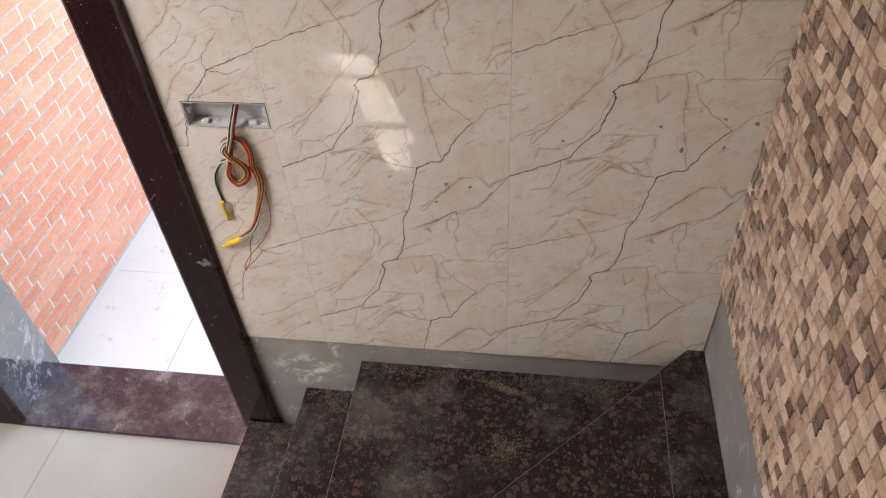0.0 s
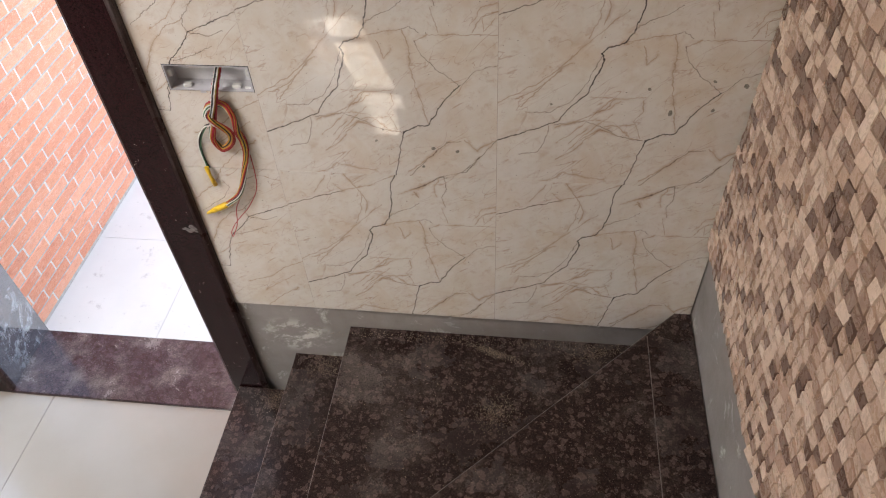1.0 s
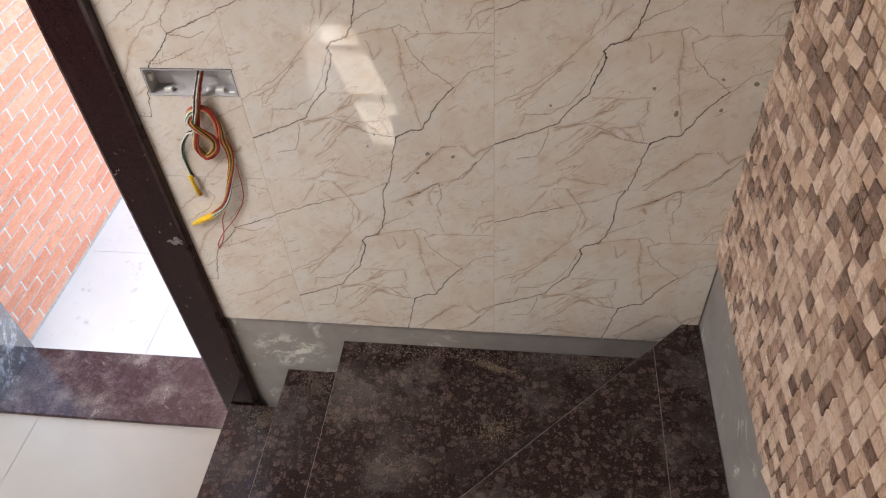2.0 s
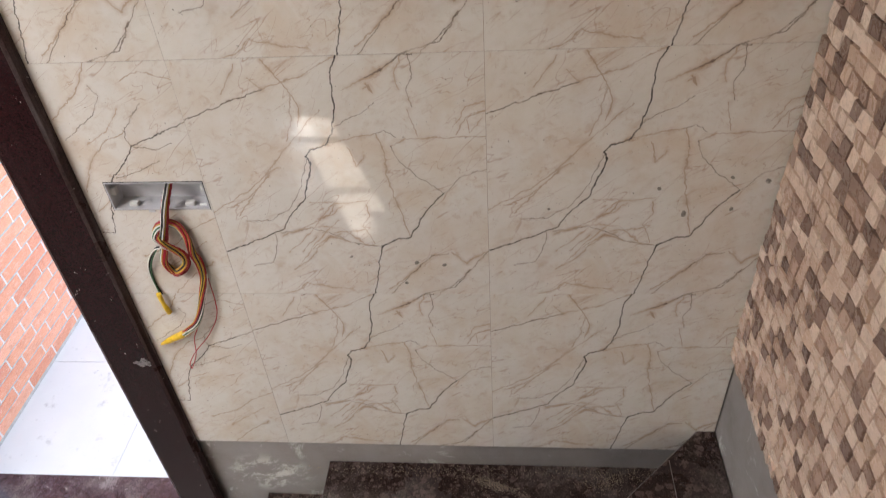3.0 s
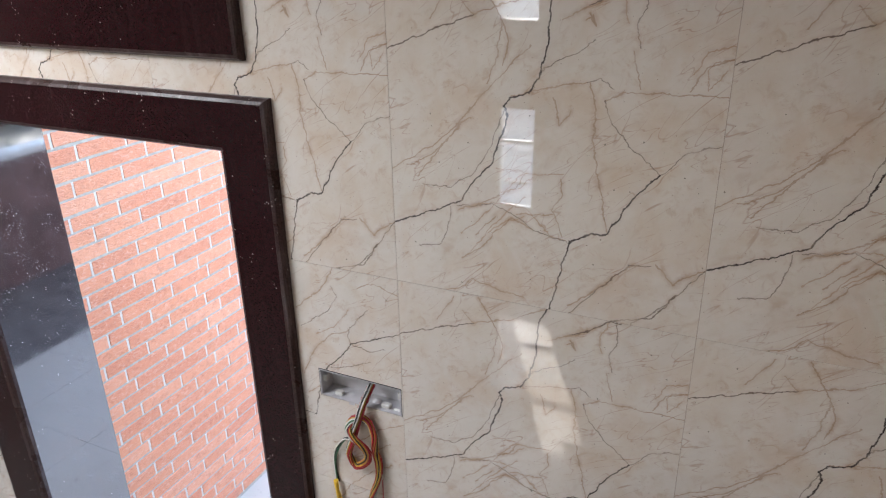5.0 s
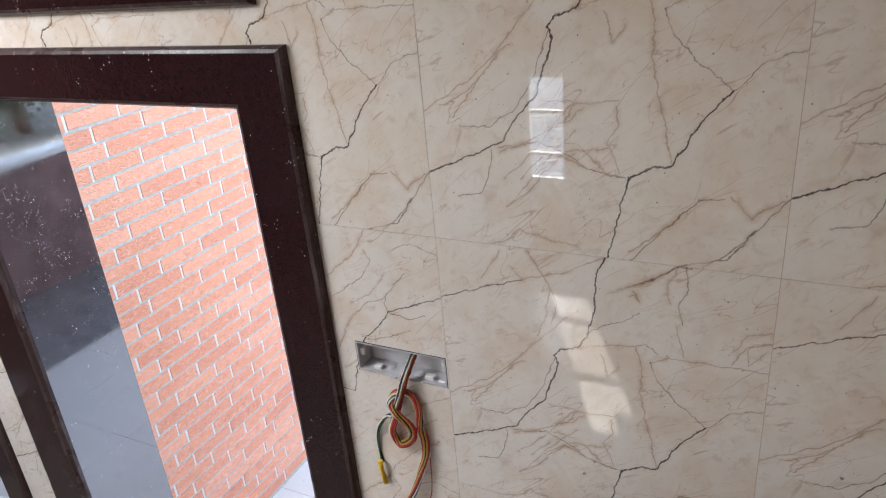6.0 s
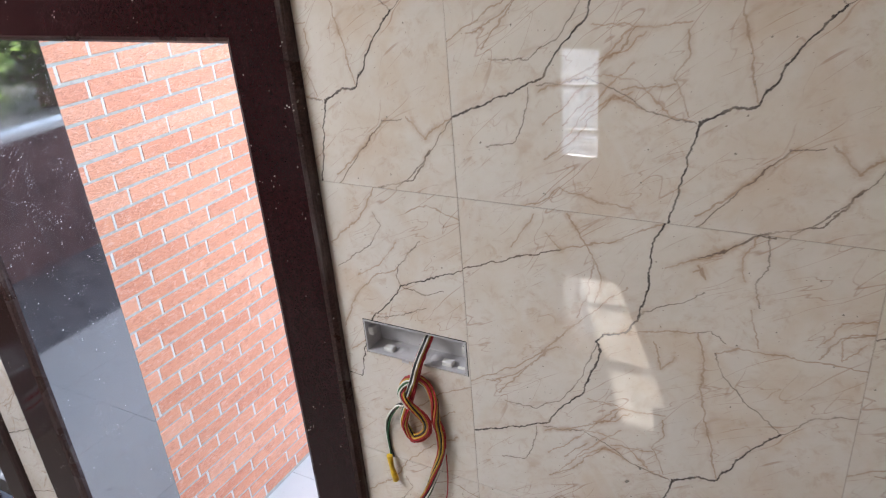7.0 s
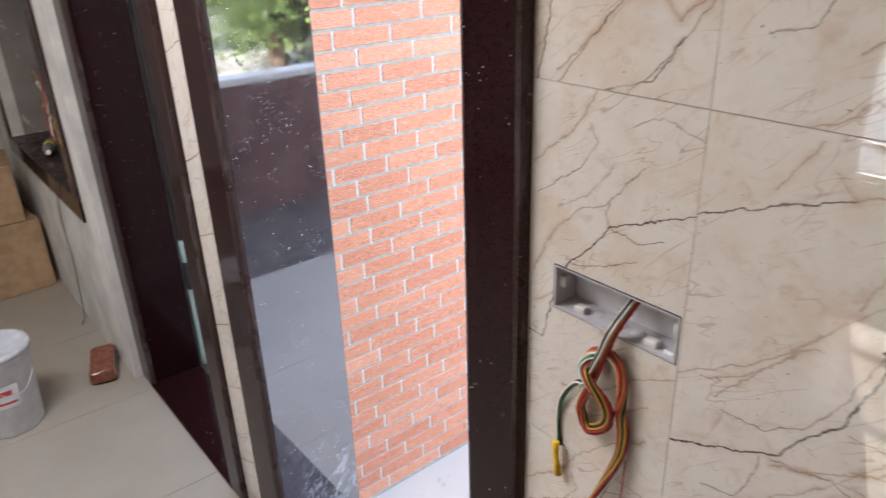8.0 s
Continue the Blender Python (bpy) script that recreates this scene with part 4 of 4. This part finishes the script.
carton((-5.30, -0.33, 0), (0.24, 0.22, 0.46), 4, "open brown cardboard carton on the floor by the wall")
carton((-5.32, -0.34, 0.467), (0.22, 0.20, 0.36), -6, "brown cardboard carton stacked on another carton")
carton((-5.85, -0.40, 0), (0.26, 0.26, 0.55), 10, "tall brown cardboard carton in the corner")

niche = tagged(thing("window_2", "dark granite framed recess in the painted wall", "window"), kind="structure")
for name, spec in (("window_sill", (NICHE_FRAME[0], NICHE_FRAME[1], NICHE_FRAME[2], NICHE[2])), ("head", (NICHE_FRAME[0], NICHE_FRAME[1], NICHE[3], NICHE_FRAME[3])),
                   ("jamb", (NICHE_FRAME[0], NICHE[0], NICHE[2], NICHE[3])), ("jamb", (NICHE[1], NICHE_FRAME[1], NICHE[2], NICHE[3]))):
    bm = bmesh.new()
    add_box(bm, spec[0], spec[1], -0.075, -0.061, spec[2], spec[3], bevel=0.004)
    part(name, bm, JAMB_EDGE if name == "jamb" else JAMB, niche)
bm = bmesh.new()
add_box(bm, NICHE[0], NICHE[1], -0.07, THICK, NICHE[2] - 0.02, NICHE[2] + 0.004)
part("ledge", bm, JAMB_EDGE, niche, "dusty grey granite ledge")
bm = bmesh.new()
add_box(bm, NICHE[0], NICHE[1], THICK - 0.03, THICK - 0.005, NICHE[2] + 0.004, NICHE[3])
part("shutter", bm, plain("dark_panel", (0.016, 0.009, 0.009), 0.45, 0.3, 12), niche, "dark closed panel")


def build_bottle():
    ob = thing("bottle", "clear plastic bottle with a yellow label lying on the granite ledge", "bottle", (-4.95, 0.06, 0.915))
    ob.rotation_euler = (radians(90), 0, radians(75))
    ob.location.z = 0.914 + 0.0345
    glassy = Nodes("clear_plastic")
    glassy.surface.inputs["Transmission Weight"].default_value = 0.85
    clear = glassy.finish((0.8, 0.85, 0.82), 0.15)
    bm = bmesh.new()
    add_lathe(bm, [(0.0, 0.0), (0.030, 0.0), (0.033, 0.01), (0.033, 0.15), (0.026, 0.18), (0.013, 0.20), (0.013, 0.215)], steps=24)
    body = part("body", bm, clear, ob)
    bm = bmesh.new()
    add_lathe(bm, [(0.0335, 0.06), (0.0337, 0.061), (0.0337, 0.119), (0.0335, 0.12)], steps=24)
    part("label", bm, plain("bottle_label", (0.62, 0.50, 0.03), 0.5, 0.1), body, "yellow label")
    bm = bmesh.new()
    add_lathe(bm, [(0.0, 0.23), (0.014, 0.23), (0.015, 0.213), (0.0135, 0.212)], steps=20)
    part("cap", bm, WHITE, ob, "white cap")


build_bottle()


def loose_cable():
    ob = thing("loose_cable", "thin dark cable hanging down the painted wall from the recess", "cable", (-4.6, -0.07, 0.9))
    base = Vector(ob.location)
    bm = bmesh.new()
    add_tube(bm, [p - base for p in curve_points([(-4.20, -0.083, 0.93), (-4.29, -0.082, 0.82), (-4.45, -0.070, 0.60), (-4.41, -0.070, 0.40), (-4.46, -0.072, 0.20), (-4.40, -0.09, 0.05), (-4.37, -0.12, 0.006)], 6)], 0.003, 6)
    part("cable", bm, WIRES["black"], ob)
    tangle = thing("wire_tangle", "tangle of orange and white wires spilling over the granite ledge", "wires", (-3.88, -0.08, 1.2))
    base = Vector(tangle.location)
    for i, colour in enumerate(("red", "yellow", "white", "brown", "red")):
        bm = bmesh.new()
        r = random.Random(i)
        knots = [(-3.86 + r.uniform(-0.05, 0.05), -0.083 - r.uniform(0.0, 0.03), 1.52 - 0.05 * k + r.uniform(-0.03, 0.03)) for k in range(7)]
        add_tube(bm, [p - base for p in curve_points(knots, 5)], 0.002, 6)
        part("wire", bm, WIRES[colour], tangle, colour + " wire")


loose_cable()

# behind the second doorway
solid("wall_far", [(-5.5, -2.30, 2.2, 2.35, -0.12, 3.3)], COMPOUND, "dark plastered wall behind the second doorway", "wall")

# ---- trees beyond the compound wall ----


def tree(place, height, spread, seed, label):
    rnd = random.Random(seed)
    ob = thing("tree", label, "tree", place, group="trees beyond the wall")
    bm = bmesh.new()
    top = Vector((rnd.uniform(-0.3, 0.3), rnd.uniform(-0.3, 0.3), height * 0.45))
    trunk = curve_points([(0, 0, 0), (0.05, 0.03, height * 0.12), (-0.04, 0.06, height * 0.28), tuple(top)], 5)
    add_tube(bm, trunk, [0.16 - 0.10 * i / (len(trunk) - 1) for i in range(len(trunk))], 9)
    tips = []
    for k in range(9):
        a = k * 2.4 + rnd.uniform(-0.3, 0.3)
        start = trunk[rnd.randint(len(trunk) // 5, len(trunk) - 1)]
        end = start + Vector((math.cos(a) * spread * rnd.uniform(0.5, 1), math.sin(a) * spread * rnd.uniform(0.5, 1), height * rnd.uniform(0.02, 0.38)))
        limb = curve_points([tuple(start), tuple((start + end) / 2 + Vector((0, 0, 0.15))), tuple(end)], 4)
        add_tube(bm, limb, [0.05 - 0.035 * i / (len(limb) - 1) for i in range(len(limb))], 6)
        tips += limb[2:]
    part("trunk", bm, BARK, ob)
    verts, faces = [], []
    for tip in tips:
        for _ in range(170):
            c = tip + Vector((rnd.gauss(0, 0.32), rnd.gauss(0, 0.32), rnd.gauss(0, 0.28)))
            u = Vector((rnd.gauss(0, 1), rnd.gauss(0, 1), rnd.gauss(0, 0.6))).normalized()
            w = u.orthogonal().normalized()
            l, b = rnd.uniform(0.05, 0.10), len(verts)
            verts.extend([tuple(c - u * l), tuple(c + w * l * 0.4), tuple(c + u * l), tuple(c - w * l * 0.4)])
            faces.append((b, b + 1, b + 2, b + 3))
    data = bpy.data.meshes.new("crown")
    data.from_pydata(verts, [], faces)
    data.materials.append(LEAVES)
    crown = new("crown", data)
    crown.parent = ob
    return ob


for i, (x, y, h, s) in enumerate(((6.5, 4.4, 4.2, 1.6), (7.5, 6.2, 4.8, 1.9), (6.2, 8.0, 4.0, 1.5), (9.5, 3.0, 5.2, 2.0), (8.8, 9.5, 5.0, 2.0))):
    tree((x, y, -0.13), h, s, i + 3, "leafy green tree beyond the compound wall")

# ---- the many small pieces: wall tiles, bricks, stones ----
wall_tiles()

grille = tagged(thing("window_3", "narrow back window with a plain steel grille", "window"), kind="structure")
for x0, x1, z0, z1 in ((-1.95, -1.62, 0.50, 0.53), (-1.95, -1.62, 1.33, 1.36), (-1.95, -1.925, 0.53, 1.33), (-1.645, -1.62, 0.53, 1.33), (-1.925, -1.645, 0.71, 0.735), (-1.925, -1.645, 1.05, 1.075)):
    bm = bmesh.new()
    add_box(bm, x0, x1, -4.14, -4.11, z0, z1)
    part("bar", bm, WHITE, grille)


def brick_piece(length, seed):
    rnd = random.Random(seed)
    bm = bmesh.new()
    h, d, e = 0.0252, 0.0040, 0.0018
    v = [bm.verts.new((-d if i else 0.0, y + rnd.uniform(-0.001, 0.001), z + rnd.uniform(-0.001, 0.001)))
         for i, k in ((0, 0.0), (1, e)) for y, z in ((k, -h + k), (length - k, -h + k), (length - k, h - k), (k, h - k))]
    bm.faces.new([v[i] for i in (4, 5, 6, 7)])
    for i in range(4):
        j = (i + 1) % 4
        bm.faces.new((v[i], v[j], v[4 + j], v[4 + i]))
    for w in bm.verts:
        w.co.x = -w.co.x
    bmesh.ops.recalc_face_normals(bm, faces=bm.faces[:])
    return mesh_of("brick", bm, BRICK)


# Upright joints of the five courses of one brick sheet, in metres from the house along the wall; past them bricks run on in whole lengths.
COURSES = [(0.388, 0.598, 0.850), (0.466, 0.724), (0.430, 0.640, 0.886), (0.345, 0.553, 0.764), (0.468, 0.684)]


def lay_bricks():
    pitch, gap = 0.0598, 0.0075
    rest, joints, kinds = bmesh.new(), bmesh.new(), {}
    y_start, count = THICK + 0.004, 0
    for row in range(1, 56):
        z = -0.0114 + pitch * row
        cuts = [y_start - gap / 2, *COURSES[row % 5]]
        while cuts[-1] < 3.4:
            cuts.append(cuts[-1] + 0.212)
        for a, b in zip(cuts, cuts[1:]):
            run = round(b - a - gap, 3)
            key = (run, random.randrange(3))
            if key not in kinds:
                kinds[key] = brick_piece(run, len(kinds))
            at = (-2.078, a + gap / 2 + random.uniform(-0.0012, 0.0012), z + random.uniform(-0.001, 0.001))
            if a < 1.45 and z < 2.25 and count < 300:
                ob = new("brick", kinds[key])
                ob.parent, ob.location = brick_wall, at
                count += 1
            else:
                before = len(rest.verts)
                rest.from_mesh(kinds[key])
                rest.verts.ensure_lookup_table()
                for w in rest.verts[before:]:
                    w.co += Vector(at)
            lip = random.uniform(0.0022, 0.0034)
            add_box(joints, at[0] - 0.001, at[0] + lip, b - gap / 2 - random.uniform(0.0005, 0.002), b + gap / 2 + random.uniform(0.0, 0.0012), z - 0.0285, z + 0.0265)
    part("pointing", joints, LIT_POINTING, brick_wall, "mortar in the upright joints, coloured paler as if lit")["kind"] = "stuff"
    part("brickwork", rest, BRICK, brick_wall)["kind"] = "stuff"


lay_bricks()

mosaic_wall = solid("wall_cladding", [(0.590, 0.6045, -2.2, -0.002, 1.094, CEILING_Z)], GROUT, "side wall clad in brown uneven square stone mosaic", "wall")


def lay_mosaic():
    wide, high = 0.0345, 0.0312
    shapes = []
    for seed in range(16):
        rnd = random.Random(seed)
        bm = bmesh.new()
        lean_y, lean_z, lift = rnd.uniform(-0.14, 0.14), rnd.uniform(-0.14, 0.14), rnd.uniform(0.0070, 0.0095)
        e = 0.0018
        corners = ((-1, -1), (-1, 1), (1, 1), (1, -1))
        back = [bm.verts.new((0, u * (wide / 2 - 0.0003), v * (high / 2 - 0.0003))) for u, v in corners]
        face = []
        for u, v in corners:
            y, z = u * (wide / 2 - e) + rnd.uniform(-0.001, 0.001), v * (high / 2 - e) + rnd.uniform(-0.001, 0.001)
            face.append(bm.verts.new((-lift - y * lean_y - z * lean_z, y, z)))
        bm.faces.new(face)
        for i in range(4):
            bm.faces.new((back[i], back[(i + 1) % 4], face[(i + 1) % 4], face[i]))
        bmesh.ops.recalc_face_normals(bm, faces=bm.faces[:])
        shapes.append(mesh_of("stone", bm, STONE))
    rest, count = bmesh.new(), 0
    for row in range(int((CEILING_Z - 1.094) / high)):
        shove = random.uniform(-0.004, 0.004)
        for col in range(63):
            y, z = -wide / 2 - 0.004 - col * wide + shove, 1.094 + high / 2 + row * high
            data = shapes[random.randrange(16)]
            if -0.72 < y and z < 2.0 and count < 300:
                ob = new("stone", data)
                ob.parent, ob.location = mosaic_wall, (0.5898, y, z)
                count += 1
            else:
                before = len(rest.verts)
                rest.from_mesh(data)
                rest.verts.ensure_lookup_table()
                for w in rest.verts[before:]:
                    w.co += Vector((0.5898, y, z))
    part("mosaic_field", rest, STONE, mosaic_wall)["kind"] = "stuff"


lay_mosaic()
